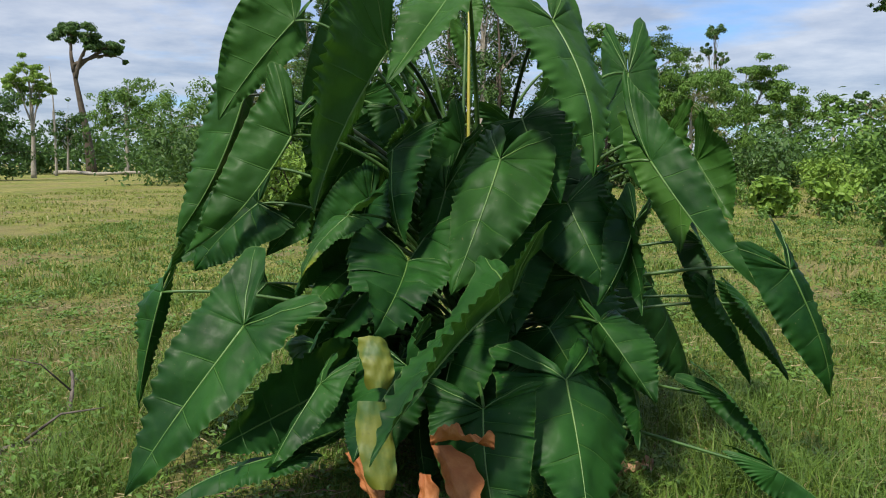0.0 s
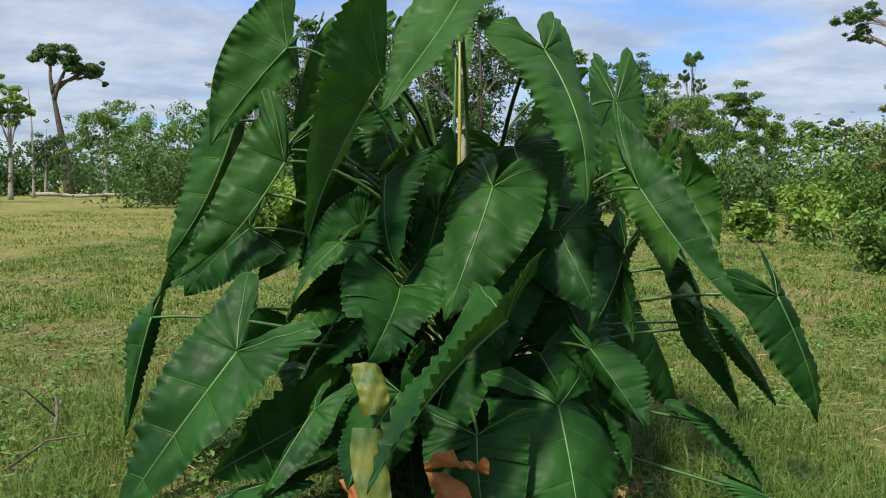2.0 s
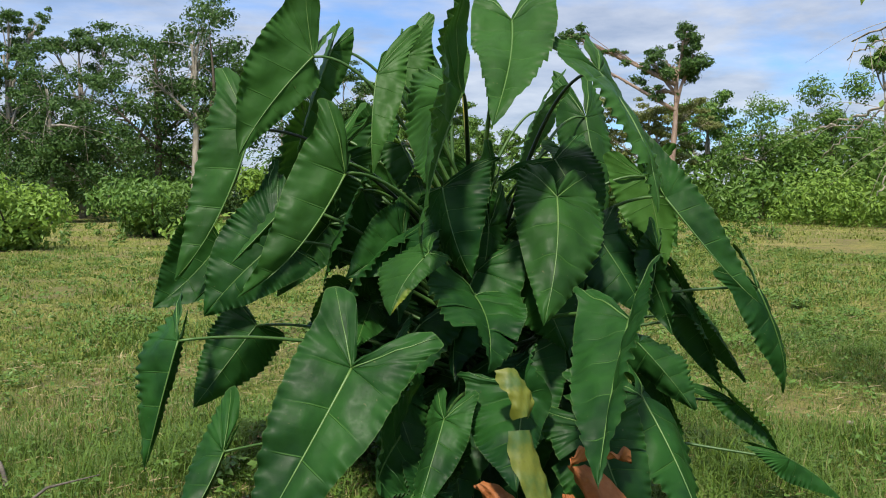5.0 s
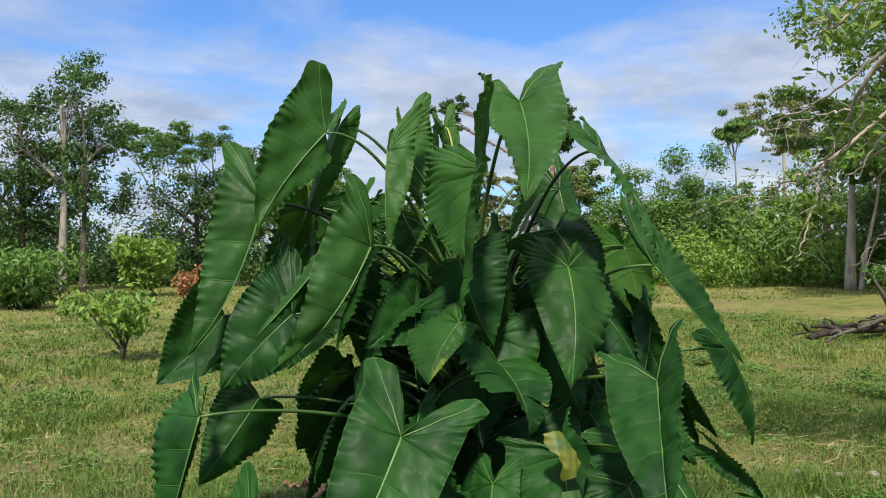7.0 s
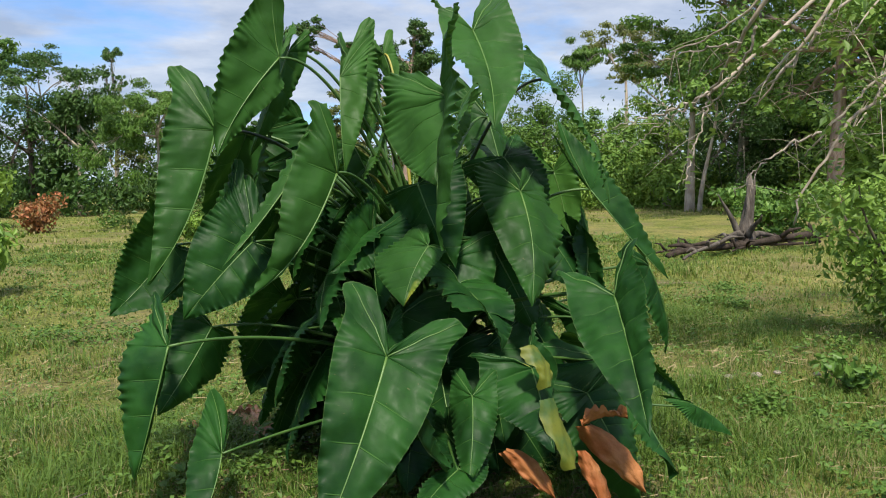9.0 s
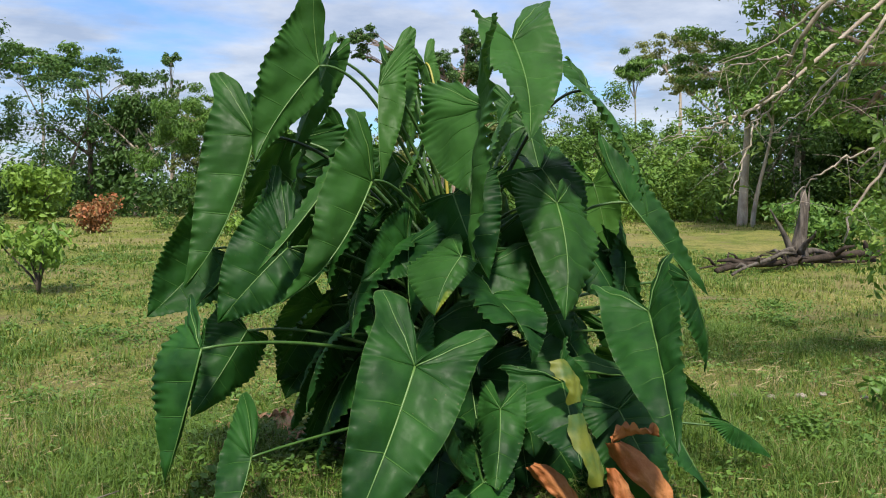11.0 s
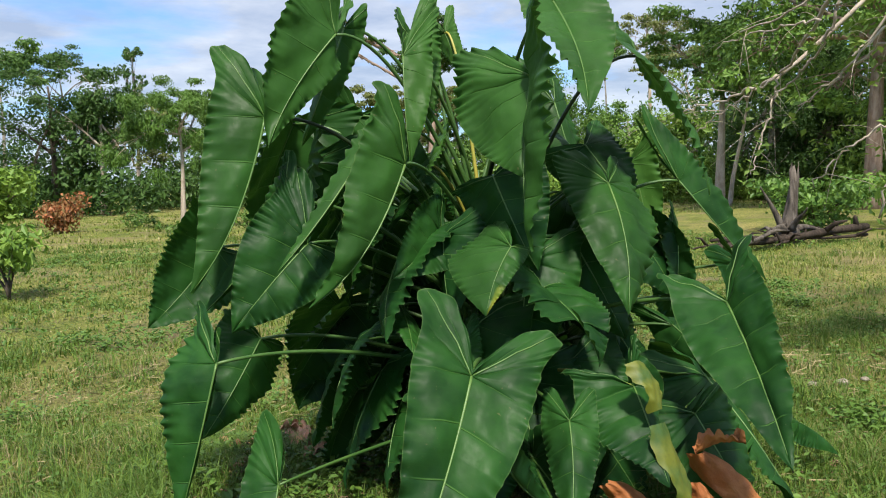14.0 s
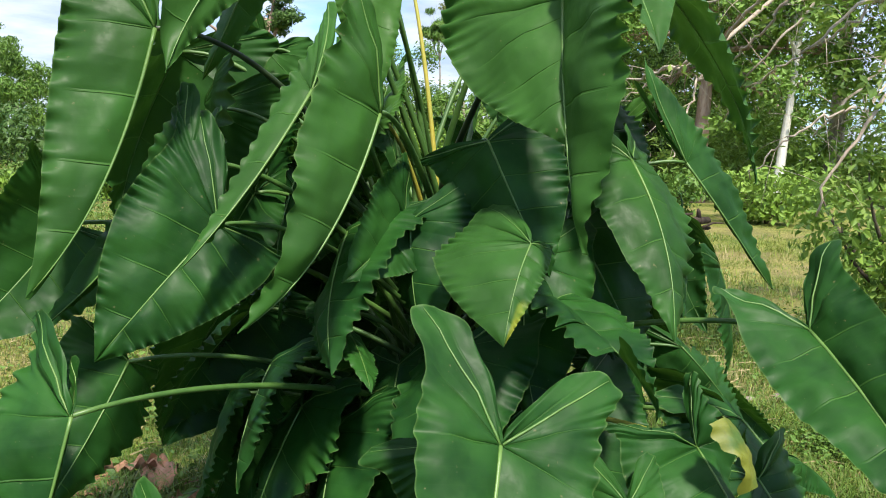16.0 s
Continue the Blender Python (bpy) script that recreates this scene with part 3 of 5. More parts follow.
leaf((-0.90, 4.55, 1.58), (-1.32, 4.48, 1.14), (-0.62, 4.63, 1.85), fold=50, face=(-0.5, -0.55, 0.65), width=(0.075, 0.06), light=0.3, wave=1.9)
leaf((-0.59, 4.04, 1.20), (-0.78, 3.97, 0.98), (-0.56, 4.39, 1.33), (-0.50, 3.92, 1.08), yellow=(0.0, 0.6), light=0.4, width=(0.26, 0.07), least=0.3)
leaf((-0.55, 4.54, 1.23), (-0.82, 4.49, 1.07), (-0.52, 4.51, 1.41), (-0.56, 4.39, 1.14), width=(0.17, 0.14), least=0.3)
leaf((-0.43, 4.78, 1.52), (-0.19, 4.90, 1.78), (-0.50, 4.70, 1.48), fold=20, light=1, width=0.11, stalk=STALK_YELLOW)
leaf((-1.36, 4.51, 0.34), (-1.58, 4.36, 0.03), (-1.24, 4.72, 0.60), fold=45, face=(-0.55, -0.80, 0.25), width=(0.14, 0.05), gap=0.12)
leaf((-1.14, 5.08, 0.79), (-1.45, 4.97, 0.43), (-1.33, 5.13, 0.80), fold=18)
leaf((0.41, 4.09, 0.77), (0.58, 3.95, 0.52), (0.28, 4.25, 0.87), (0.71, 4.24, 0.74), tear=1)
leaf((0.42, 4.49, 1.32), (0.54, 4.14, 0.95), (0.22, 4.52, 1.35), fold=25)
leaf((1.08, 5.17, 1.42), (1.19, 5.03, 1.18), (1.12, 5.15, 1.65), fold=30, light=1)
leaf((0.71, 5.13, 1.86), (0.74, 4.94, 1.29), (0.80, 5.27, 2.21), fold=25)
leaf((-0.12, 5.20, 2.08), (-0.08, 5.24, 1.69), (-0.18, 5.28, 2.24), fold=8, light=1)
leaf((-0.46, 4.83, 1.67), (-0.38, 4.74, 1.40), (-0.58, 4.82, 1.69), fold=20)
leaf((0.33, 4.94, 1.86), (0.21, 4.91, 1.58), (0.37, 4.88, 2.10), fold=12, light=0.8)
leaf((0.35, 4.73, 1.66), (0.33, 4.63, 1.57), (0.29, 4.77, 1.72), fold=15)
leaf((-0.44, 5.35, 1.78), (-0.48, 5.38, 1.69), (-0.50, 5.37, 1.94), fold=15)
leaf((-0.14, 4.45, 1.49), (-0.27, 4.41, 1.27), (-0.15, 4.44, 1.68), fold=20)
leaf((-0.21, 4.33, 1.29), (-0.29, 4.25, 1.05), (-0.17, 4.44, 1.54), fold=25)
leaf((-0.80, 4.93, 1.29), (-1.09, 4.83, 0.96), (-0.67, 4.96, 1.36), fold=15)
leaf((-0.65, 4.71, 0.92), (-0.75, 4.50, 0.83), (-0.69, 4.76, 0.95), fold=10)
leaf((-0.65, 4.10, 0.51), (-1.01, 3.47, 0.44), (-0.57, 4.23, 0.59), fold=25)
leaf((-0.57, 3.97, 0.40), (-0.81, 3.49, 0.36), (-0.47, 4.10, 0.43), fold=20)
leaf((-0.73, 4.13, 0.67), (-0.70, 3.98, 0.49), (-0.55, 4.27, 0.77), fold=20, tear=1)
leaf((-0.67, 4.26, 0.80), (-0.76, 4.11, 0.62), (-0.59, 4.39, 0.87), fold=20)
leaf((-0.65, 3.69, 0.62), (-0.76, 3.58, 0.44), (-0.62, 3.83, 0.72), fold=15)
leaf((-0.81, 3.59, 0.38), (-1.06, 3.49, 0.31), (-0.64, 3.61, 0.41), fold=15)
leaf((0.56, 4.17, 0.59), (0.56, 4.02, 0.40), (0.52, 4.30, 0.66), fold=20)
leaf((1.02, 4.55, 0.80), (1.18, 4.48, 0.42), (0.90, 4.62, 0.92), fold=35)
leaf((1.18, 4.62, 0.76), (1.36, 4.52, 0.44), (1.08, 4.70, 0.88), fold=30)
leaf((0.97, 4.66, 1.04), (0.98, 4.42, 0.79), (0.90, 4.79, 1.11), fold=35)
leaf((0.52, 4.23, 1.14), (0.55, 4.18, 1.02), (0.48, 4.29, 1.31), fold=15)
leaf((0.56, 4.18, 1.17), (0.45, 4.11, 0.93), (0.55, 4.20, 1.33), fold=15)


def crown_stem():
    """Short leaning stem with leaf scars and hanging roots."""
    pieces = []
    z = np.linspace(-0.02, 1.05, 26)
    ring = 0.085 + 0.012 * (np.arange(26) % 3 == 0) - 0.03 * z
    pieces.append(tube(np.stack([CROWN[0] + 0.05 * np.sin(2 * z), CROWN[1] + 0.04 * z, z], 1), ring, 12))
    part("stem", joined(pieces), STEM, plant, "dark scarred stem")
    for k in range(9):
        a, r = 0.7 * k, rng.uniform(0.10, 0.32)
        foot = CROWN + np.array([r * math.cos(a), r * math.sin(a), -0.02])
        top = CROWN + np.array([0.06 * math.cos(a), 0.06 * math.sin(a), rng.uniform(0.35, 0.75)])
        part("root", tube(bezier([top, top + (foot - top) * 0.2 + np.array([0, 0, 0.08]), foot + np.array([0, 0, 0.2]), foot], 12), 0.008, 5), STEM, plant)
    for k in range(10):
        a = 0.9 * k + 0.3
        top = CROWN + np.array([0.10 * math.cos(a) + 0.03, 0.10 * math.sin(a), rng.uniform(1.1, 1.5)])
        base = CROWN + np.array([0.05 * math.cos(a), 0.05 * math.sin(a), 0.75])
        part("sheath", tube(bezier([base, base + np.array([0, 0, 0.3]), top - np.array([0, 0, 0.2]), top], 10), np.linspace(0.024, 0.005, 10), 8), STALK, plant)


crown_stem()


def dead_leaf(places, width, lift=0.05, frill=0.016, across=None, blunt=0.8):
    """Curled brown blade along a line of places."""
    path = bezier(places, 26)
    n, m = 26, 11
    side = unit(np.cross(path[-1] - path[0], [0.1, 0.2, 1.0])) if across is None else np.asarray(across, float)
    up = unit(np.cross(side, path[-1] - path[0]))
    u = np.linspace(0, 1, n)[:, None]
    v = np.linspace(-1, 1, m)[None, :]
    w = width * np.sin(math.pi * np.clip(u * 0.86 + 0.12, 0, 1)) ** blunt * (1 + 5 * frill * np.sin(21 * u + 4 * v))
    w = w * (1 + 6 * frill * np.sin(9 * u + 2.2 * np.sign(v) + 3) * np.sin(23 * u + 1))
    y = w * np.sin(1.15 * v) / 1.15 * 1.05
    h = lift * (v**2) * (1 + 0.6 * np.sin(7 * u)) * 2 + frill * np.sin(26 * u + 3 * np.abs(v)) * np.abs(v) ** 1.3 + 0.75 * frill * np.sin(11 * u + 9 * v)
    pts = path[:, None, :] + side * y[..., None] + up * h[..., None]
    i = (np.arange(n - 1)[:, None] * m + np.arange(m - 1)).ravel()
    return (pts.reshape(-1, 3), np.stack([i, i + 1, i + m + 1, i + m], 1))


def inner_leaves():
    """Shaded leaves deep inside the clump, on all sides of the crown."""
    ir = np.random.default_rng(41)
    for k in range(46):
        a = 2.399 * k
        z = 0.40 + 0.029 * k * ir.uniform(0.6, 1.2)
        r = ir.uniform(0.38, 0.72) * (1.15 - 0.25 * z / 1.8)
        o = np.array([math.cos(a), math.sin(a), 0.0])
        t = np.array([-math.sin(a), math.cos(a), 0.0])
        base = CROWN + o * r + (0, 0, z)
        tip = base + o * ir.uniform(0.10, 0.35) + t * ir.uniform(-0.2, 0.2) - np.array([0, 0, ir.uniform(0.30, 0.48)])
        # negative light holds them at the darkest green: shade put into the colour
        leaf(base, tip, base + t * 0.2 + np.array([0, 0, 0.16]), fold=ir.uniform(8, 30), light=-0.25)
    # low leaves added to keep light out of the base, darkened likewise
    for k in range(11):
        a = radians(140 + 13 * k)
        o = np.array([math.cos(a), math.sin(a), 0.0])
        t = np.array([-math.sin(a), math.cos(a), 0.0])
        base = CROWN + o * ir.uniform(0.35, 0.70) + (0, 0, ir.uniform(0.36, 0.62))
        tip = base + o * ir.uniform(0.05, 0.22) + t * ir.uniform(-0.15, 0.15) - np.array([0, 0, base[2] - ir.uniform(0.06, 0.12)])
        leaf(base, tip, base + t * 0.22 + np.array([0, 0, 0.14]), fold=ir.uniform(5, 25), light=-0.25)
    for k in range(9):
        a = radians(20 + 17 * k)
        o = np.array([math.cos(a), math.sin(a), 0.0])
        t = np.array([-math.sin(a), math.cos(a), 0.0])
        base = CROWN + o * ir.uniform(0.75, 1.05) + (0, 0, ir.uniform(0.7, 1.75))
        tip = base + o * ir.uniform(0.10, 0.30) - np.array([0, 0, ir.uniform(0.45, 0.6)])
        leaf(base, tip, base + t * 0.24 + np.array([0, 0, 0.2]), fold=ir.uniform(10, 35))


inner_leaves()


def dry(places, width, label, lift=0.05, across=None):
    v, f = dead_leaf(places, width, lift, 0.011, across)
    part("leaf", (v, f), DRY, plant, label)


# yellowing torn half of a blade, hanging in two flaps
part("leaf", dead_leaf([(-0.45, 3.56, 0.82), (-0.43, 3.52, 0.79), (-0.42, 3.50, 0.73), (-0.42, 3.48, 0.66)], 0.068, 0.014, 0.005, (0.95, 0.25, -0.08), 0.20), YELLOW_LEAF, plant, "yellowing torn flap of leaf")
part("leaf", dead_leaf([(-0.44, 3.46, 0.62), (-0.43, 3.43, 0.53), (-0.42, 3.39, 0.43), (-0.40, 3.37, 0.35)], 0.076, 0.012, 0.004, (0.95, 0.22, -0.12), 0.25), YELLOW_LEAF, plant, "yellowing torn flap of leaf")

# withered leaves that hang in the front of the clump
dry([(-0.25, 3.47, 0.47), (-0.19, 3.45, 0.51), (-0.12, 3.43, 0.51), (-0.04, 3.41, 0.48)], 0.034, "curled dry orange-brown leaf", 0.014)
dry([(-0.24, 3.46, 0.47), (-0.19, 3.41, 0.41), (-0.14, 3.35, 0.32), (-0.08, 3.28, 0.20)], 0.085, "withered orange-brown leaf", 0.028, (0.80, -0.55, 0.12))
dry([(-0.28, 3.44, 0.38), (-0.27, 3.40, 0.32), (-0.26, 3.36, 0.24), (-0.25, 3.33, 0.14)], 0.050, "withered orange-brown leaf", 0.014, (0.80, -0.55, 0.0))
dry([(-0.55, 3.62, 0.39), (-0.50, 3.58, 0.36), (-0.45, 3.53, 0.29), (-0.40, 3.48, 0.20)], 0.055, "withered orange-brown leaf", 0.014, (0.75, -0.45, 0.45))


def fallen(x, y, turn, size):
    a = radians(turn)
    d = np.array([math.cos(a), math.sin(a), 0.0])
    p = np.array([x, y, 0.045])
    v, f = dead_leaf([p - d * size, p - d * 0.4 * size + (0, 0, 0.05), p + d * 0.3 * size + (0, 0, 0.02), p + d * size + (0, 0, 0.03)], size * 0.60, lift=0.008)
    ob = build("fallen_leaf", v, f, FALLEN)
    tagged(ob, "curled brown dead leaf lying on the grass", "leaf", "fallen leaves")


for spec in ((-0.91, 5.91, 120, 0.14), (-0.8, 5.88, 75, 0.12), (-1.02, 5.61, 15, 0.12), (-0.56, 5.91, 60, 0.15), (-0.6, 6.04, 150, 0.12), (-0.6, 5.57, 20, 0.12), (0.62, 4.35, 30, 0.11)):
    fallen(*spec)


# ---- trees ----
def tree(name, az, dist, height, crown, label, leaves, bark_mat, n=2200, size=0.4, trunk_r=0.16, lean=0.0, clear=0.45, limbs=6, aspect=0.5, droop=0.3, category="tree"):
    """A tree at a bearing and distance. crown: blobs (dx, dz, rx, rz) across the line of sight, as shares of the height."""
    a = radians(az)
    out, side = np.array([math.sin(a), math.cos(a), 0]), np.array([math.cos(a), -math.sin(a), 0])
    foot = np.array([-1.2, 1.0, 0.0]) + out * dist
    root = thing(name, tuple(foot), label, category)
    top = foot + side * lean * height + np.array([0, 0, height * 0.80])
    line = bezier([foot - (0, 0, 0.1), foot + np.array([0, 0, 0.3 * height]) + side * lean * 0.1 * height, top - np.array([0, 0, 0.3 * height]) + side * 0.03 * height, top], 20)
    part("trunk", tube(line, trunk_r * (1.25 - 0.95 * np.linspace(0, 1, 20) ** 0.8), 8), bark_mat, root)
    blobs = []
    for dx, dz, rx, rz in crown:
        c = foot + side * dx * height + np.array([0, 0, dz * height]) + out * rng.uniform(-0.5, 0.5) * rx * height
        k = int(np.clip(clear + rng.uniform(0, 0.35), 0.2, 0.92) * 19)
        mid = (line[k] + c) / 2 + np.array([0, 0, 0.02 * height])
        pieces = [tube(bezier([line[k], mid - side * 0.02 * height, mid, c], 9), trunk_r * np.linspace(0.5, 0.10, 9), 6)]
        for _ in range(13):
            o = rng.normal(size=3) * np.array([rx, rx, rz * 1.25]) * height * 0.66
            q = rng.uniform(0.25, 0.48)
            blobs.append((*(c + o), rx * height * q, rx * height * q, max(rz, 0.4 * rx) * height * q))
            fork = line[k] + (c - line[k]) * rng.uniform(0.45, 1.0)
            pieces.append(tube(bezier([fork, fork + (0, 0, 0.03 * height), c + o * 0.6 + (0, 0, 0.02 * height), c + o], 5), trunk_r * np.linspace(0.14, 0.02, 5), 4))
        part("limb", joined(pieces), bark_mat, root)
    v, f = cloud(blobs, int(2.3 * n), 0.66 * size, aspect, droop)
    part("crown", (v, f), leaves, root, smooth=False)
    return root


ROUND = ((0, 0.72, 0.20, 0.16), (-0.16, 0.62, 0.14, 0.12), (0.17, 0.64, 0.15, 0.12), (0.03, 0.86, 0.14, 0.10), (-0.08, 0.50, 0.13, 0.08), (0.12, 0.46, 0.12, 0.08))
TALL = ((0, 0.88, 0.11, 0.07), (-0.10, 0.80, 0.09, 0.06), (0.10, 0.78, 0.09, 0.06), (0.02, 0.68, 0.08, 0.05))
FLAT = ((-0.16, 0.90, 0.16, 0.035), (0.16, 0.93, 0.17, 0.035), (0.0, 0.96, 0.18, 0.04), (0.30, 0.88, 0.13, 0.03), (-0.32, 0.84, 0.12, 0.03))
FULL = ((0, 0.75, 0.24, 0.18), (-0.2, 0.55, 0.2, 0.16), (0.2, 0.56, 0.2, 0.16), (0, 0.38, 0.26, 0.18), (-0.15, 0.22, 0.22, 0.16), (0.18, 0.24, 0.22, 0.16))
SPARSE = ((0.0, 0.92, 0.05, 0.05), (-0.04, 0.80, 0.03, 0.03), (0.05, 0.74, 0.03, 0.03), (0.0, 0.62, 0.03, 0.03))

# north-west, across the open pasture
tree("emergent_tree", -22.3, 128, 20.5, ((-0.10, 0.93, 0.09, 0.055), (0.03, 0.90, 0.08, 0.05), (0.14, 0.84, 0.08, 0.04), (0.20, 0.80, 0.05, 0.03)), "tall tree with a thick vine-clad trunk and flat dark crown", DARKG, DARK_BARK, 5200, 0.6, 0.60, -0.10, 0.70)
tree("broad_tree", -20.2, 110, 12.2, ROUND, "broad-crowned tree with a pale straight trunk", GREEN, GREY_BARK, 3200, 0.5, 0.28)
tree("slender_tree", -25.4, 92, 11.0, TALL, "slender tree with bright green top", BRIGHT, GREY_BARK, 1800, 0.5, 0.22)
tree("dead_tree", -24.2, 105, 15.0, ((0.0, 0.30, 0.03, 0.02),), "bare dead pole of a tree", DARKG, GREY_BARK, 60, 0.4, 0.13, -0.02)
tree("forest_tree", -28.0, 80, 8.6, FULL, "dark leafy tree at the edge of the pasture", DARKG, DARK_BARK, 2600, 0.5, 0.2)
tree("forest_tree", -23.6, 118, 8.5, ROUND, "small round-crowned tree at the edge of the pasture", DARKG, GREY_BARK, 1500, 0.5, 0.16)
tree("forest_tree", -17.5, 100, 9.5, FULL, "leafy tree at the edge of the pasture", GREEN, GREY_BARK, 2400, 0.5, 0.2)
tree("forest_tree", -15.0, 74, 8.0, FULL, "leafy tree at the edge of the pasture", GREEN, GREY_BARK, 3200, 0.42, 0.2)
tree("umbrella_tree", -10.8, 66, 10.0, ((-0.20, 0.86, 0.13, 0.035), (0.0, 0.95, 0.14, 0.035), (0.20, 0.90, 0.14, 0.04), (0.02, 0.80, 0.18, 0.045), (0.20, 0.66, 0.18, 0.08), (-0.16, 0.60, 0.15, 0.07), (0.05, 0.42, 0.2, 0.1)), "flat-topped spreading tree with pale limbs", OLIVE, PALE_BARK, 7000, 0.27, 0.2)
tree("forest_tree", -7.6, 52, 11.0, ((0.03, 0.97, 0.08, 0.05), (-0.09, 0.88, 0.07, 0.05), (0.14, 0.95, 0.06, 0.04), (0.08, 0.83, 0.13, 0.05), (-0.06, 0.72, 0.12, 0.06), (0.10, 0.66, 0.16, 0.08), (0.0, 0.46, 0.18, 0.10), (0.12, 0.30, 0.18, 0.12)), "tall tree with layered dark green crown", DARKG, GREY_BARK, 11000, 0.27, 0.2)
tree("forest_tree", -3.5, 55, 11.6, ((0, 0.92, 0.11, 0.06), (-0.12, 0.86, 0.09, 0.05), (0.12, 0.82, 0.11, 0.06), (0, 0.62, 0.16, 0.09), (-0.1, 0.42, 0.17, 0.10), (0.12, 0.28, 0.18, 0.12)), "tall leafy dark tree at the edge of the pasture", DARKG, GREY_BARK, 9000, 0.28, 0.18)
tree("forest_tree", -5.4, 47, 8.2, FULL, "dense dark leafy tree behind the bush", DARKG, GREY_BARK, 9000, 0.28, 0.18)
tree("forest_tree", -10.0, 56, 7.0, FULL, "dense leafy tree at the edge of the pasture", GREEN, GREY_BARK, 7000, 0.30, 0.18)
tree("forest_tree", 0.8, 48, 10.8, FULL, "tall dense dark green tree at the forest edge", DARKG, DARK_BARK, 5200, 0.32, 0.22)
tree("forest_tree", 3.0, 46, 11.2, ROUND, "tall dense dark green tree at the forest edge", DARKG, GREY_BARK, 4800, 0.32, 0.22)
tree("dead_tree", 4.1, 44, 11.2, ((0.0, 0.45, 0.05, 0.10),), "dead snag rising out of the foliage", DARKG, DARK_BARK, 300, 0.3, 0.14)
tree("forest_tree", 8.5, 56, 10.0, ((0, 0.90, 0.16, 0.05), (-0.13, 0.82, 0.10, 0.04), (0.14, 0.84, 0.12, 0.04)), "slim tree with a flat layered crown", GREEN, GREY_BARK, 2400, 0.34, 0.13, 0.0, 0.7)
tree("forest_tree", 11.0, 52, 8.7, FULL, "dark leafy tree at the forest edge", DARKG, DARK_BARK, 6200, 0.30, 0.18)
tree("forest_tree", 13.6, 50, 7.8, ROUND, "dark leafy tree with a pale trunk at the forest edge", DARKG, PALE_BARK, 4600, 0.30, 0.16)
tree("umbrella_tree", 12.9, 150, 22.0, ((0, 0.94, 0.15, 0.05), (-0.16, 0.88, 0.10, 0.035), (0.20, 0.86, 0.12, 0.035)), "far umbrella-crowned tree on a thin trunk", DARKG, GREY_BARK, 2400, 0.6, 0.25, 0.0, 0.85)
tree("vine_clad_snag", 16.8, 121, 20.2, SPARSE, "nearly bare tree hung with tufts of leaves", DARKG, GREY_BARK, 900, 0.55, 0.28, 0.01, 0.5)
tree("forest_tree", 16.0, 60, 7.4, ROUND, "pale-limbed tree with thin olive foliage", OLIVE, PALE_BARK, 2600, 0.32, 0.15)
tree("mango_tree", 17.0, 30, 4.4, ((0, 0.80, 0.24, 0.16), (-0.30, 0.70, 0.20, 0.16), (0.30, 0.68, 0.20, 0.16), (0.1, 0.92, 0.15, 0.08)), "tree with long drooping green leaves and pale trunk", GREEN, PALE_BARK, 5200, 0.26, 0.09, 0.0, 0.6, 6, 0.26, 1.6)
tree("forest_tree", 19.0, 78, 10.2, ((0, 0.88, 0.18, 0.07), (0.16, 0.80, 0.14, 0.06), (-0.15, 0.80, 0.14, 0.06), (0.05, 0.62, 0.2, 0.1)), "spreading tree with flat-topped crown", GREEN, GREY_BARK, 3800, 0.42, 0.22)
tree("forest_tree", 21.5, 85, 8.2, ROUND, "round-topped green tree at the forest edge", GREEN, GREY_BARK, 2600, 0.45, 0.2)
tree("forest_tree", 23.8, 105, 8.6, TALL, "slim forest tree with a pale trunk", GREEN, PALE_BARK, 1600, 0.55, 0.24)
tree("forest_tree", 25.6, 98, 8.4, TALL, "slim forest tree with a pale trunk", DARKG, PALE_BARK, 1600, 0.55, 0.3)
tree("leaning_tree", 33.5, 38, 8.4, ((0.015, 0.80, 0.12, 0.075), (0.075, 0.94, 0.075, 0.05), (0.12, 0.85, 0.055, 0.055), (-0.09, 0.82, 0.08, 0.05), (-0.06, 0.67, 0.06, 0.04), (-0.52, 0.98, 0.07, 0.045), (-0.48, 0.88, 0.05, 0.02), (-0.30, 0.88, 0.05, 0.015)), "tall tree with a pale trunk and a long side branch", DARKG, RED_BARK, 4800, 0.22, 0.19, 0.03, 0.7)
tree("forest_tree", 32.3, 41, 6.2, ((-0.27, 0.85, 0.13, 0.06), (-0.30, 0.65, 0.15, 0.06), (0.0, 0.82, 0.13, 0.06), (0.33, 0.83, 0.12, 0.06), (0.42, 0.72, 0.09, 0.04), (-0.27, 0.42, 0.16, 0.09), (0.15, 0.47, 0.14, 0.07)), "pale many-stemmed tree with olive foliage", OLIVE, PALE_BARK, 5600, 0.22, 0.12)
tree("forest_tree", 32.8, 40.5, 5.4, TALL, "thin pale-stemmed tree with olive foliage", OLIVE, PALE_BARK, 1500, 0.22, 0.08)
tree("forest_tree", 28.4, 55, 5.8, FULL, "leafy olive-green tree at the forest edge", OLIVE, GREY_BARK, 3600, 0.32, 0.16)
tree("forest_tree", 36.0, 52, 7.0, ROUND, "leafy tree with pale trunk", GREEN, PALE_BARK, 3600, 0.32, 0.2)
tree("forest_tree", 39.2, 48, 5.8, FULL, "leafy green tree at the forest edge", GREEN, GREY_BARK, 4200, 0.30, 0.2)
tree("dense_tree", 43.2, 50, 6.3, ((0, 0.66, 0.32, 0.30), (-0.22, 0.5, 0.26, 0.30), (0.24, 0.5, 0.26, 0.30)), "dense rounded dark green tree", GREEN, DARK_BARK, 9000, 0.26, 0.2)
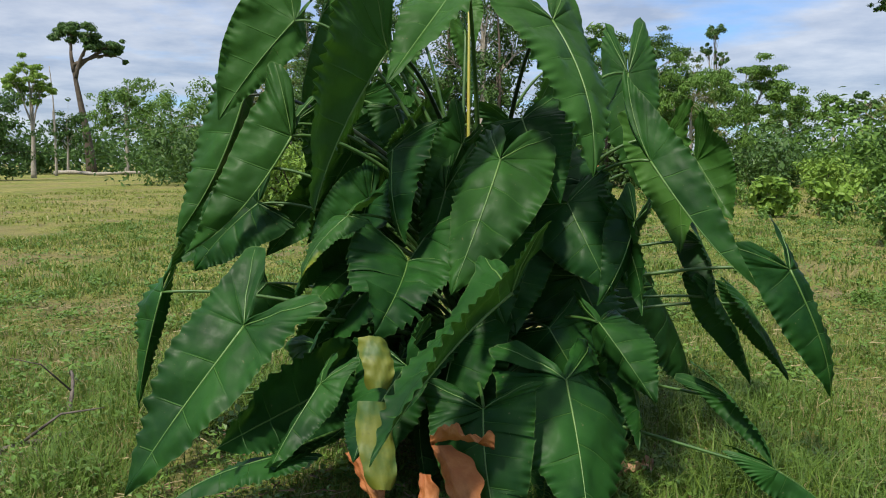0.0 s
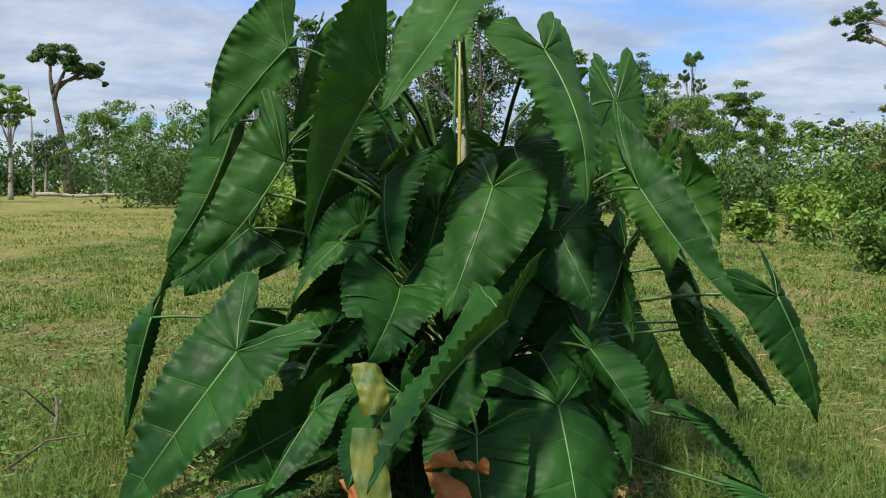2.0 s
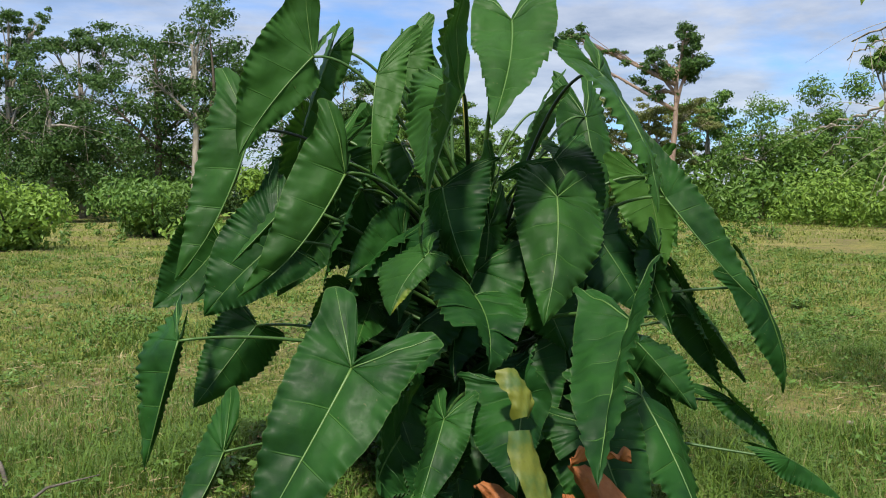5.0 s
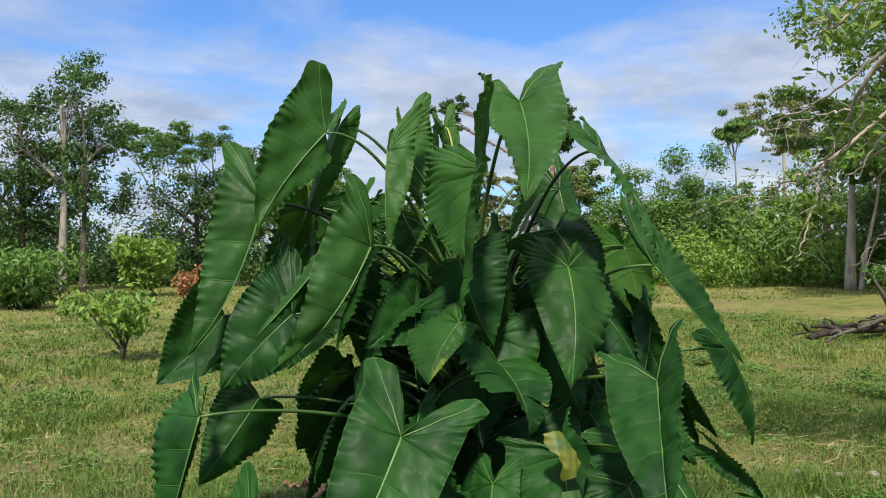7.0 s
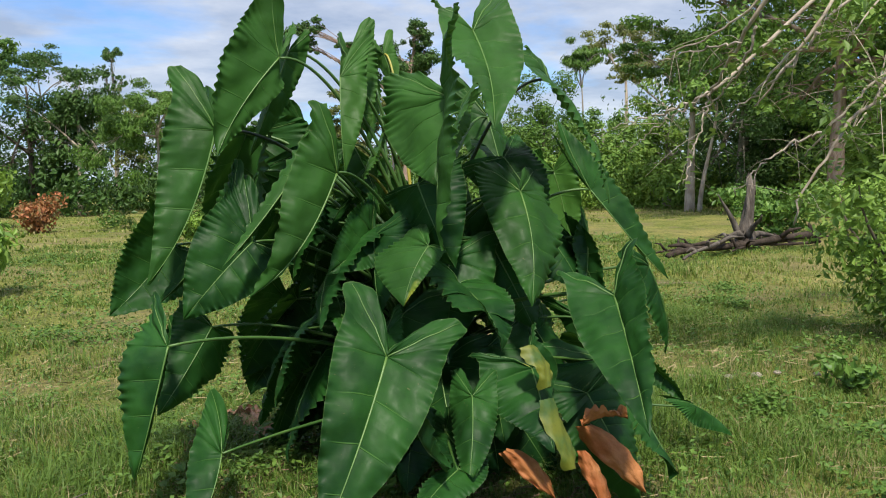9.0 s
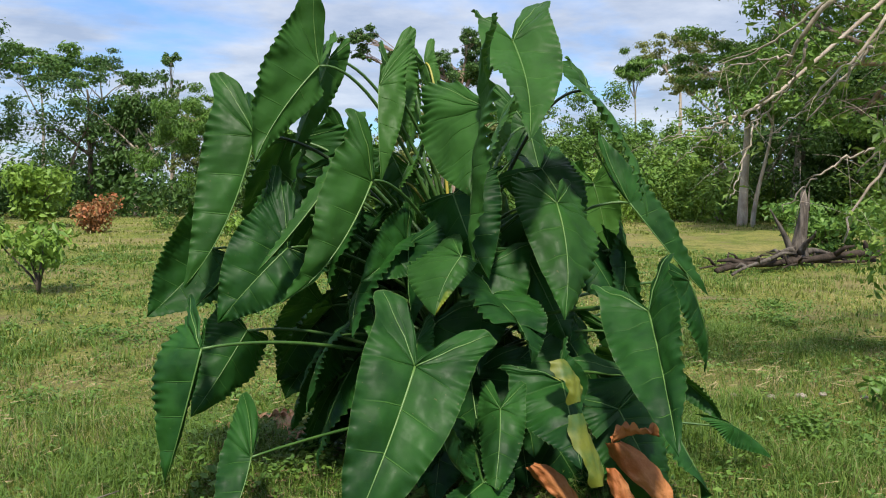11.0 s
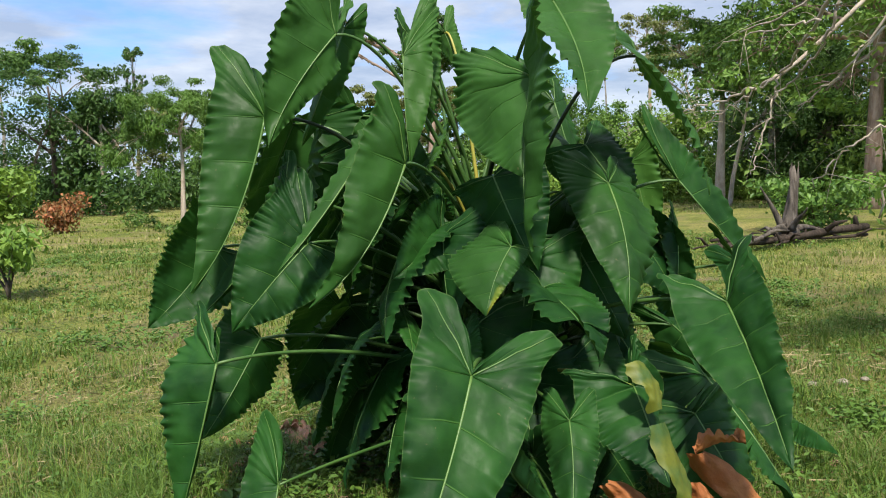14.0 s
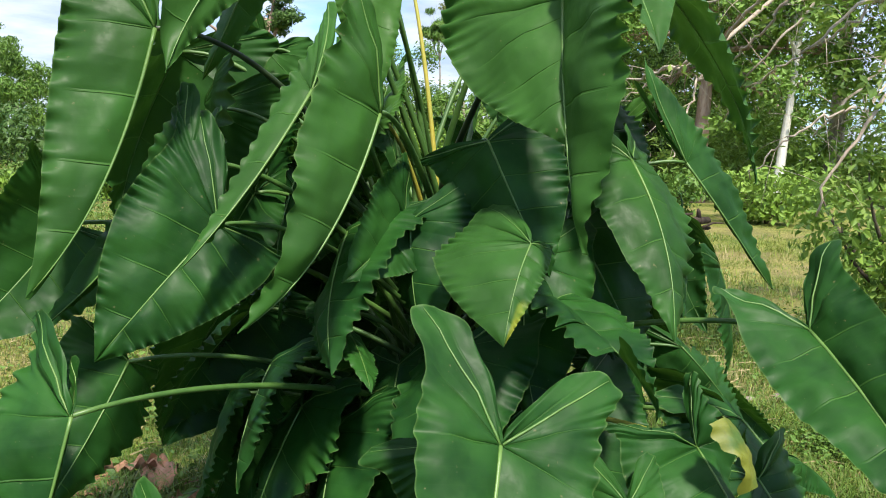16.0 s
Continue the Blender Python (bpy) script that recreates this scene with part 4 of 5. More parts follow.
tree("palm_tree", 46.0, 62, 11.0, ((0, 0.92, 0.08, 0.04), (-0.06, 0.88, 0.07, 0.03), (0.06, 0.88, 0.07, 0.03)), "slim palm against the sky", GREEN, GREY_BARK, 900, 0.9, 0.12, 0.0, 0.9, 6, 0.14, 1.2)
tree("umbrella_tree", 48.9, 70, 13.6, ((0, 0.95, 0.15, 0.05), (-0.13, 0.88, 0.10, 0.05), (0.12, 0.90, 0.10, 0.05)), "thin-crowned tree against the sky", OLIVE, PALE_BARK, 2000, 0.36, 0.24, 0.0, 0.7)
tree("umbrella_tree", 52.0, 66, 10.6, FLAT, "flat umbrella-crowned tree with forked pale trunk", OLIVE, PALE_BARK, 4800, 0.34, 0.22, -0.03, 0.6)
tree("forest_tree", 47.0, 46, 5.2, FULL, "leafy green tree at the forest edge", GREEN, GREY_BARK, 5200, 0.28, 0.2)
tree("forest_tree", 51.0, 42, 5.4, FULL, "leafy bright green tree at the forest edge", BRIGHT, GREY_BARK, 5200, 0.26, 0.2)
tree("forest_tree", 52.8, 35.0, 6.4, TALL, "slim forest tree with a leaning pale trunk", GREEN, PALE_BARK, 1500, 0.26, 0.09, 0.10, 0.7)
tree("forest_tree", 52.2, 35.4, 8.0, ((0, 0.86, 0.2, 0.07), (0.22, 0.8, 0.16, 0.06), (-0.2, 0.78, 0.14, 0.06)), "tree with clustered pale trunks", GREEN, PALE_BARK, 4200, 0.24, 0.19, 0.0, 0.6)
tree("spreading_tree", 60.7, 30, 13.0, ((0, 0.86, 0.26, 0.12), (-0.20, 0.74, 0.18, 0.11), (0.24, 0.74, 0.24, 0.11), (-0.14, 0.58, 0.20, 0.11), (0.16, 0.56, 0.22, 0.11), (0.34, 0.58, 0.22, 0.12), (-0.29, 0.56, 0.12, 0.09), (0.0, 0.42, 0.22, 0.10), (-0.26, 0.40, 0.14, 0.08), (0.28, 0.38, 0.2, 0.1), (-0.08, 0.30, 0.12, 0.05), (0.14, 0.27, 0.12, 0.06)), "large spreading tree with glossy green foliage", LIGHTG, RED_BARK, 17000, 0.29, 0.25)
tree("forest_tree", 63.0, 43.5, 15.0, ROUND, "tall forest tree with thick pale trunk", GREEN, GREY_BARK, 9000, 0.32, 0.34)
# dark green foliage paints in the shade beneath the spreading tree
tree("forest_tree", 58.8, 40, 7.2, FULL, "dense dark leafy tree at the forest edge", DARKG, GREY_BARK, 10000, 0.27, 0.2)
tree("spreading_tree", 69.0, 34, 14.0, ((0, 0.86, 0.26, 0.10), (-0.22, 0.70, 0.2, 0.09), (0.24, 0.70, 0.22, 0.09), (0.0, 0.54, 0.22, 0.09), (0.25, 0.48, 0.2, 0.09)), "large spreading forest tree with grey trunk", BRIGHT, GREY_BARK, 5500, 0.30, 0.3)
tree("forest_tree", 76.0, 30, 9.0, ROUND, "leafy forest tree with a white trunk", BRIGHT, WHITE_BARK, 5000, 0.28, 0.16)
tree("forest_tree", 65.4, 29.3, 9.0, TALL, "slim forest tree with a white trunk", BRIGHT, WHITE_BARK, 2500, 0.28, 0.15, 0.03)
tree("forest_tree", 66.0, 44, 9.0, FULL, "leafy forest tree at the edge of the pasture", LIGHTG, PALE_BARK, 5200, 0.32, 0.3)
# darker leaves here too, for the shade between the trees
tree("forest_tree", 55.6, 40, 8.6, FULL, "dark leafy forest tree at the edge of the pasture", DARKG, GREY_BARK, 5200, 0.30, 0.3)
tree("forest_tree", 84.0, 34, 11.0, FULL, "leafy forest tree at the edge of the pasture", DARKG, GREY_BARK, 5200, 0.32, 0.3)


def thicket(name, az0, az1, near, far, low, high, n, size, mat, label):
    """A stretch of undergrowth and far trees that cannot be counted."""
    blobs = []
    for az in np.arange(az0, az1, 0.55):
        d = rng.uniform(near, far)
        a = radians(az + rng.uniform(-0.4, 0.4))
        h = low + (high - low) * rng.random() ** 1.8
        blobs.append((-1.2 + d * math.sin(a), 1.0 + d * math.cos(a), h * 0.45, h * rng.uniform(0.45, 0.8), h * rng.uniform(0.45, 0.8), h * 0.55))
    v, f = cloud(blobs, n, size)
    v[:, 2] = np.maximum(v[:, 2], 0.0 + 0.02 * rng.random(len(v)))
    ob = build(name, v, f, mat, smooth=False)
    tagged(ob, label, "undergrowth", kind="stuff")


thicket("undergrowth_far", -45, -14, 120, 150, 4, 8, 14000, 0.8, DARKG, "distant dark forest edge behind the pasture")
thicket("undergrowth", -18, 8, 58, 72, 2.5, 6, 30000, 0.36, DARKG, "leafy undergrowth at the forest edge")
thicket("undergrowth", 6, 30, 48, 64, 2.0, 5, 22000, 0.38, DARKG, "leafy undergrowth at the forest edge")
thicket("undergrowth", 26, 48, 44, 58, 1.8, 4.5, 20000, 0.34, GREEN, "leafy undergrowth at the forest edge")
thicket("undergrowth", 44, 66, 41, 52, 1.6, 5.6, 30000, 0.26, LIGHTG, "leafy undergrowth at the forest edge")
thicket("undergrowth", 40, 68, 38, 44, 0.8, 3.0, 22000, 0.21, BRIGHT, "bright shrubs along the forest edge")
thicket("undergrowth", 60, 92, 32, 46, 1.6, 5.0, 26000, 0.28, BRIGHT, "leafy undergrowth at the forest edge")
thicket("undergrowth", 54, 66, 46, 56, 6.0, 11.0, 14000, 0.36, DARKG, "dark forest behind the undergrowth")
thicket("undergrowth_far", 90, 318, 70, 110, 5, 12, 26000, 1.1, DARKG, "forest edge all round the pasture")
thicket("low_scrub", -12, 6, 24, 40, 0.25, 0.7, 3000, 0.14, WEED, "low weeds in the pasture")
thicket("low_scrub", 14, 40, 22, 36, 0.3, 0.9, 5000, 0.15, WEED, "low weeds in the pasture")


# ---- bushes and saplings ----
def bush(name, x, y, radius, height, mat, label, n=900, size=0.12, stems=7, aspect=0.5, droop=0.4, clear=0.25):
    foot = np.array([x, y, 0.0])
    root = thing(name, tuple(foot), label, "bush")
    blobs = []
    for k in range(stems):
        a = 2 * math.pi * k / stems + rng.uniform(-0.3, 0.3)
        r = radius * rng.uniform(0.25, 0.85)
        tip = foot + np.array([r * math.cos(a), r * math.sin(a), height * rng.uniform(0.55, 0.95)])
        part("stem", tube(bezier([foot + (0, 0, -0.02), foot + np.array([0, 0, 0.3 * height]), tip - np.array([0, 0, 0.3 * height]), tip], 9), np.linspace(0.022, 0.004, 9) * height, 5), DARK_BARK, root)
        blobs.append((*(tip - (0, 0, 0.08 * height)), radius * 0.42, radius * 0.42, height * 0.22))
        low_z = clear + 0.5 * (1 - clear) * rng.random()
        blobs.append((*(foot + (tip - foot) * low_z), radius * 0.40, radius * 0.40, height * 0.20))
    v, f = cloud(blobs, n, size, aspect, droop)
    v[:, 2] = np.maximum(v[:, 2], 0.01)
    part("foliage", (v, f), mat, root, smooth=False)
    return root


bush("sapling", -0.45, 14.6, 0.80, 1.08, BRIGHT, "young tree with pale green leaves in the pasture", 620, 0.165, 7, 0.42, 0.8, 0.6)
bush("flowering_bush", 4.2, 31.5, 0.95, 1.35, RUST, "bush with russet young leaves in the pasture", 1500, 0.16)
bush("bush", -4.7, 25.5, 1.75, 1.85, BRIGHT, "dense bright green bush in the pasture", 5200, 0.17, 11)
bush("bush", 8.3, 23.8, 0.65, 1.0, BRIGHT, "broad-leaved green shrub in the pasture", 800, 0.26)
bush("bush", 10.1, 24.2, 0.7, 1.05, BRIGHT, "broad-leaved green shrub in the pasture", 800, 0.26)
bush("bush", 7.5, 15.5, 0.72, 1.25, GREEN, "green shrub with fine leaves", 2600, 0.11)
bush("bush", 6.4, 24.0, 0.5, 0.7, BRIGHT, "small green shrub in the pasture", 420, 0.17)
bush("bush", -1.1, 31.0, 2.0, 2.3, GREEN, "tall green bush with drooping leaves", 4200, 0.22, 9, 0.4, 1.0)
bush("bush", 3.4, 38.0, 1.6, 2.6, BRIGHT, "bright green bush at the forest edge", 2400, 0.26)
bush("bush", 13.6, 33.0, 1.2, 1.6, BRIGHT, "green bush below the pale trunks", 2200, 0.18)
bush("bush", 15.6, 12.2, 1.5, 1.2, GREEN, "tangled green bush behind the stump", 2600, 0.15)
bush("bush", 17.5, 10.4, 1.8, 1.5, BRIGHT, "tangled green bush beside the stump", 2600, 0.16)
bush("bush", 5.0, 4.4, 0.95, 1.5, BRIGHT, "yellow-green bush hung with creepers", 4200, 0.085, 11)
bush("weed", 2.9, 3.95, 0.28, 0.22, GREEN, "low dark green weed in the grass", 260, 0.075, 6)


# ---- overhanging branches of a nearby tree ----
def overhang():
    foot = np.array([6.3, 3.3, 0.0])
    root = thing("overhanging_tree", tuple(foot), "tree whose long pale branches hang over the pasture", "tree")
    top = foot + (-0.5, 0.3, 4.6)
    part("trunk", tube(bezier([foot - (0, 0, 0.1), foot + (0.1, 0, 1.6), foot + (-0.3, 0.1, 3.2), top], 18), np.linspace(0.20, 0.10, 18), 10), GREY_BARK, root)
    boughs = (
        ((4.6, 4.2, 4.3), (2.70, 4.30, 3.10), (2.96, 4.82, 2.49), (3.65, 5.60, 2.18), 0.030),
        ((3.65, 5.60, 2.18), (3.75, 5.95, 2.09), (3.85, 6.35, 2.04), (3.95, 6.95, 1.98), 0.014),
        ((2.94, 4.71, 2.57), (3.03, 4.84, 2.31), (3.14, 5.07, 2.09), (3.22, 5.45, 1.96), 0.012),
        ((2.98, 4.88, 2.46), (3.14, 5.18, 2.48), (3.24, 5.55, 2.52), (3.45, 6.05, 2.46), 0.009),
        ((3.65, 5.60, 2.18), (3.61, 5.65, 1.95), (3.58, 5.71, 1.60), (3.45, 5.72, 1.41), 0.010),
        ((3.60, 5.55, 2.19), (3.70, 5.90, 2.10), (3.62, 6.20, 1.90), (3.60, 6.45, 1.72), 0.008),
        ((4.6, 3.9, 4.2), (2.90, 3.70, 3.20), (2.65, 4.00, 2.40), (2.58, 4.49, 2.08), 0.022),
        ((2.62, 4.05, 2.40), (2.70, 4.25, 2.20), (2.76, 4.60, 2.05), (2.80, 4.90, 1.88), 0.010),
        ((4.4, 4.3, 4.1), (2.70, 4.20, 3.00), (2.75, 4.60, 2.45), (2.90, 5.45, 2.46), 0.015),
        ((5.2, 3.6, 3.2), (3.90, 3.90, 2.45), (3.45, 4.50, 1.80), (3.34, 4.64, 1.09), 0.022),
        ((3.43, 4.46, 1.78), (3.31, 4.71, 1.69), (3.23, 4.85, 1.57), (3.12, 5.00, 1.34), 0.010),
        ((4.9, 3.7, 4.3), (3.20, 3.80, 3.70), (2.60, 4.20, 3.10), (2.20, 4.50, 2.80), 0.024),
        ((5.4, 3.9, 3.6), (4.40, 4.40, 3.40), (4.10, 4.90, 2.70), (4.20, 5.50, 2.10), 0.022),
        ((5.4, 3.7, 2.9), (4.60, 4.10, 2.70), (4.10, 4.50, 2.20), (3.95, 4.90, 1.60), 0.020),
    )
    leaf_at = []
    for p0, p1, p2, p3, r in boughs:
        line = bezier([p0, p1, p2, p3], 26)
        line += rng.normal(0, 0.012, line.shape)
        twigs = [tube(line, np.linspace(r, 0.25 * r + 0.002, 26), 7)]
        if r > 0.0125:
            twigs.append(tube(bezier([top, top + (-0.2, 0.1, 0.2), np.array(p0) + (0.3, -0.1, 0.15), p0], 10), np.linspace(1.8 * r, r, 10), 7))
        for k in range(6, 26, 2 if r > 0.0125 else 4):
            for _ in range(1):
                d = np.array([rng.normal(0, 0.22), rng.normal(0, 0.24), rng.uniform(-0.42, 0.10)])
                mid, tip = line[k] + 0.5 * d + (0, 0, 0.05), line[k] + d
                twigs.append(tube(bezier([line[k], mid, mid, tip], 6), np.linspace(0.0026, 0.001, 6), 4))
                if rng.random() < 0.4:
                    leaf_at += [mid + (tip - mid) * q + rng.normal(0, 0.05, 3) for q in rng.uniform(0, 1.1, 7)]
        part("branch", joined(twigs), PALE_BARK, root)
    for c, s, n in (((2.25, 4.45, 2.88), 0.12, 60), ((2.55, 4.15, 2.95), 0.16, 80), ((3.35, 4.20, 2.45), 0.18, 60), ((3.75, 4.20, 2.10), 0.22, 80), ((4.10, 4.60, 1.75), 0.22, 80)):
        places = np.array(c) + rng.normal(0, s, (n, 3))
        leaf_at += list(places)
        twigs = [tube(bezier([c, np.array(c) + (0, 0, 0.05), q + (0, 0, 0.06), q], 6), np.linspace(0.004, 0.0015, 6), 4) for q in places[::5]]
        start = np.array(c) + (0.5, -0.1, 0.35)
        twigs.append(tube(bezier([start, start + (-0.2, 0, 0.05), np.array(c) + (0.1, 0, 0.1), c], 8), np.linspace(0.012, 0.004, 8), 6))
        part("branch", joined(twigs), PALE_BARK, root)
    leaf_at = np.array(leaf_at)
    leaf_at = np.concatenate([leaf_at, leaf_at + rng.normal(0, 0.06, leaf_at.shape)])
    v, f = blades(leaf_at, rng.normal(0, 0.5, leaf_at.shape) + (0, 0, 1), 0.085, 0.50, 0.9)
    part("foliage", (v, f), YELLOWISH, root, smooth=False)


overhang()


# ---- fallen log, stump, sticks, stones ----
def stump():
    foot = np.array([12.4, 10.9, 0.0])
    root = thing("stump", tuple(foot), "weathered grey uprooted tree stump with jagged top", "stump")
    n, m = 12, 16
    pts = []
    for k in range(n):
        z = 1.35 * k / (n - 1)
        for j in range(m):
            w = 2 * math.pi * j / m
            flare = 0.07 + 0.20 * (1 - z / 1.35) ** 3 * (1 + 0.8 * math.sin(5 * w)) + 0.035 * math.sin(3 * w + 4 * z)
            jag = 0.26 * math.sin(7 * w) * (k == n - 1)
            pts.append(foot + np.array([flare * math.cos(w) + 0.15 * z, flare * math.sin(w), z - 0.05 + jag]))
    faces = [[k * m + j, k * m + (j + 1) % m, (k + 1) * m + (j + 1) % m, (k + 1) * m + j] for k in range(n - 1) for j in range(m)]
    faces.append([(n - 1) * m + j for j in range(m)])
    part("trunk", (pts, faces), WOOD, root)
    for dx, dy, z in ((-0.6, 0.2, 1.1), (0.5, 0.1, 1.25), (-0.9, -0.2, 0.35), (0.9, -0.3, 0.2), (-0.35, -0.6, 0.7)):
        a = foot + np.array([0.2 * dx, 0.2 * dy, 0.25])
        b = foot + np.array([dx, dy, z])
        part("root", tube(bezier([a, a + (b - a) * 0.3 + (0, 0, 0.15), a + (b - a) * 0.7 + (0.05, 0, -0.05), b], 10), np.linspace(0.075, 0.012, 10), 7), WOOD, root)


stump()


def lying(name, pts, r0, r1, label, category, mat=WOOD, branches=0):
    root = thing(name, pts[0], label, category)
    line = bezier(pts, 18)
    line[:, 2] += 0.4 * r0 * np.sin(np.linspace(0, 9, 18))
    part("trunk", tube(line, np.linspace(r0, r1, 18) * (1 + 0.12 * np.sin(np.arange(18) * 2.1)), 8), mat, root)
    for k in range(branches):
        p = line[4 + 3 * k % 13]
        q = p + np.array([rng.uniform(-0.5, 0.5), rng.uniform(-0.5, 0.5), rng.uniform(-0.05, 0.25)])
        part("branch", tube([p, (p + q) / 2 + (0, 0, 0.06), q], [r1 * 0.9, r1 * 0.6, r1 * 0.25], 6), mat, root)


lying("fallen_log", [(9.1, 9.9, 0.10), (10.2, 10.4, 0.18), (11.3, 10.6, 0.22), (12.3, 10.9, 0.35)], 0.022, 0.050, "long weathered grey log lying before the stump", "log", branches=4)
lying("fallen_log", [(9.6, 10.6, 0.08), (10.9, 10.9, 0.12), (12.4, 10.6, 0.16), (14.2, 10.3, 0.22)], 0.05, 0.075, "dark rotten log lying in the grass", "log", ROTTEN, 5)
for k, (x0, y0, x1, y1) in enumerate(((10.4, 11.3, 12.3, 11.0), (9.9, 11.2, 12.0, 11.3), (11.2, 10.4, 12.6, 10.8), (12.4, 10.8, 13.6, 10.0), (12.6, 10.7, 14.6, 10.9))):
    lying("fallen_branch", [(x0, y0, 0.06), (0.7 * x0 + 0.3 * x1, y0 + 0.1, 0.08), (0.3 * x0 + 0.7 * x1, y1 - 0.1, 0.10), (x1, y1, 0.12)], 0.015, 0.036, "dark rotten branch lying by the stump", "branch", ROTTEN, 4)
lying("fallen_log", [(-46, 100, 0.3), (-43, 100, 0.35), (-39, 99, 0.3), (-35, 98, 0.3)], 0.24, 0.16, "weathered grey fallen trunk at the far edge of the pasture", "log", GREY_BARK)
lying("stick", [(-2.30, 5.30, 0.03), (-2.36, 5.55, 0.16), (-2.48, 5.75, 0.20), (-2.62, 6.05, 0.06)], 0.012, 0.007, "thin dry stick in the grass", "stick", branches=1)
lying("stick", [(-2.34, 4.62, 0.04), (-2.25, 4.75, 0.05), (-2.17, 4.86, 0.05), (-2.08, 4.92, 0.04)], 0.016, 0.010, "short pale broken branch in the grass", "stick", branches=1)
lying("stick", [(-2.22, 4.40, 0.03), (-2.24, 4.48, 0.04), (-2.30, 4.56, 0.05), (-2.36, 4.66, 0.04)], 0.020, 0.014, "short pale broken branch in the grass", "stick")
lying("stick", [(-2.06, 4.50, 0.03), (-2.12, 4.58, 0.04), (-2.16, 4.66, 0.05), (-2.2, 4.7, 0.03)], 0.012, 0.008, "short pale broken branch in the grass", "stick")


def stone(x, y, r):
    bm = bmesh.new()
    bmesh.ops.create_icosphere(bm, subdivisions=2, radius=r)
    for v in bm.verts:
        v.co *= 1 + 0.35 * noise.noise(v.co * 9 / max(r, 0.02) * 0.08 + Vector((x, y, 0)))
        v.co.z *= 0.5
        v.co += Vector((x, y, 0.25 * r + 0.02))
    me = bpy.data.meshes.new("stone")
    bm.to_mesh(me)
    bm.free()
    me.materials.append(STONE)
    tagged(new("stone", me), "small pale stone in the grass", "stone", "stones in the grass")


for spec in ((2.58, 4.68, 0.035), (2.76, 4.57, 0.042), (2.42, 4.88, 0.025), (2.95, 4.52, 0.030), (3.1, 4.3, 0.03)):
    stone(*spec)


# ---- grass ----
def grass(name, x0, x1, y0, y1, n, tall, wide, mat, label, clump=0.0, keep=None):
    """Bent blades of grass, each two quads."""
    x, y = rng.uniform(x0, x1, n), rng.uniform(y0, y1, n)
    if clump:
        c = rng.integers(0, max(1, n // 26), n)
        cx, cy = rng.uniform(x0, x1, n), rng.uniform(y0, y1, n)
        x, y = cx[c] + rng.normal(0, clump, n), cy[c] + rng.normal(0, clump, n)
    ok = rng.random(n) > 0.62 * bare(x, y)
    x, y = x[ok], y[ok]
    if keep is not None:
        ok = keep(x, y)
        x, y = x[ok], y[ok]
    n = len(x)
    patch = 0.65 + 0.55 * (np.sin(1.3 * x + 0.7 * y) * np.sin(0.9 * y - 0.6 * x + 1) + 0.3) + 0.35 * np.sin(4.1 * x - 2.3 * y) * np.sin(3.7 * y + 1.9 * x + 2)
    h = tall * rng.uniform(0.45, 1.3, n) * np.clip(patch, 0.4, 1.5)
    a = rng.uniform(0, 2 * math.pi, n)
    bend = h * rng.uniform(0.3, 1.4, n)
    w = wide * rng.uniform(0.6, 1.3, n)
    z = lie(x, y) - 0.015
    dx, dy = np.cos(a), np.sin(a)
    v = np.empty((n, 5, 3))
    for k, (up, lean, half) in enumerate(((0, 0, 1), (0, 0, -1), (0.62, 0.30, -0.75), (0.62, 0.30, 0.75), (1.0, 1.0, 0))):
        v[:, k, 0] = x + dx * bend * lean - dy * w * half
        v[:, k, 1] = y + dy * bend * lean + dx * w * half
        v[:, k, 2] = z + h * up * (1 - 0.25 * lean * (bend / (h + 1e-6)))
    base = 5 * np.arange(n)[:, None]
    quads = (base + np.array([0, 1, 2, 3])).tolist() + (base + np.array([3, 2, 4])).tolist()
    ob = build(name, v.reshape(-1, 3), quads, mat, smooth=False)
    tagged(ob, label, "grass", kind="stuff")


grass("pasture_grass", -5, 6, 2.4, 9, 150000, 0.062, 0.0027, GRASS, "short grazed pasture grass")
grass("pasture_grass", -10, 10, -7, 2.4, 24000, 0.080, 0.010, GRASS, "short grazed pasture grass")
grass("pasture_grass", -12, -5, 2.4, 9, 12000, 0.080, 0.009, GRASS, "short grazed pasture grass")
grass("pasture_grass", -9, 14, 9, 20, 70000, 0.075, 0.008, GRASS, "short grazed pasture grass", 0.0)
grass("pasture_grass", 6, 14, 2.5, 9, 20000, 0.10, 0.006, GRASS, "short grazed pasture grass", 0.0)
grass("pasture_grass", -20, 34, 20, 46, 40000, 0.10, 0.020, GRASS, "grazed pasture grass in the distance", 0.0)
grass("grass_tufts", -6, 7, 1, 10, 76000, 0.092, 0.0042, LUSH, "lush green grass tufts", 0.06)
grass("grass_tufts", -8, 14, 10, 24, 36000, 0.095, 0.007, LUSH, "lush green grass tufts", 0.12)
grass("grass_under_plant", -2.2, 2.6, 3.2, 6.6, 26000, 0.17, 0.0030, LUSH, "long shaded grass under the plant", 0.10, lambda x, y: (np.hypot(x - 0.1, y - 4.7) < 2.2) & (np.hypot(x + 0.06, y - 4.86) > 0.60))


grass("long_grass", -4.2, 5.0, 2.6, 7.5, 60000, 0.125, 0.0024, LUSH, "long thin blades standing in the pasture", 0.13)


grass("dry_grass", -4.2, 5.0, 2.6, 9.0, 12000, 0.12, 0.0017, STRAW, "dry straw-coloured blades in the pasture", 0.09)
grass("dark_tufts", -8, 14, 8.5, 24, 30000, 0.14, 0.005, LUSH, "darker grass tufts in the pasture", 0.10)


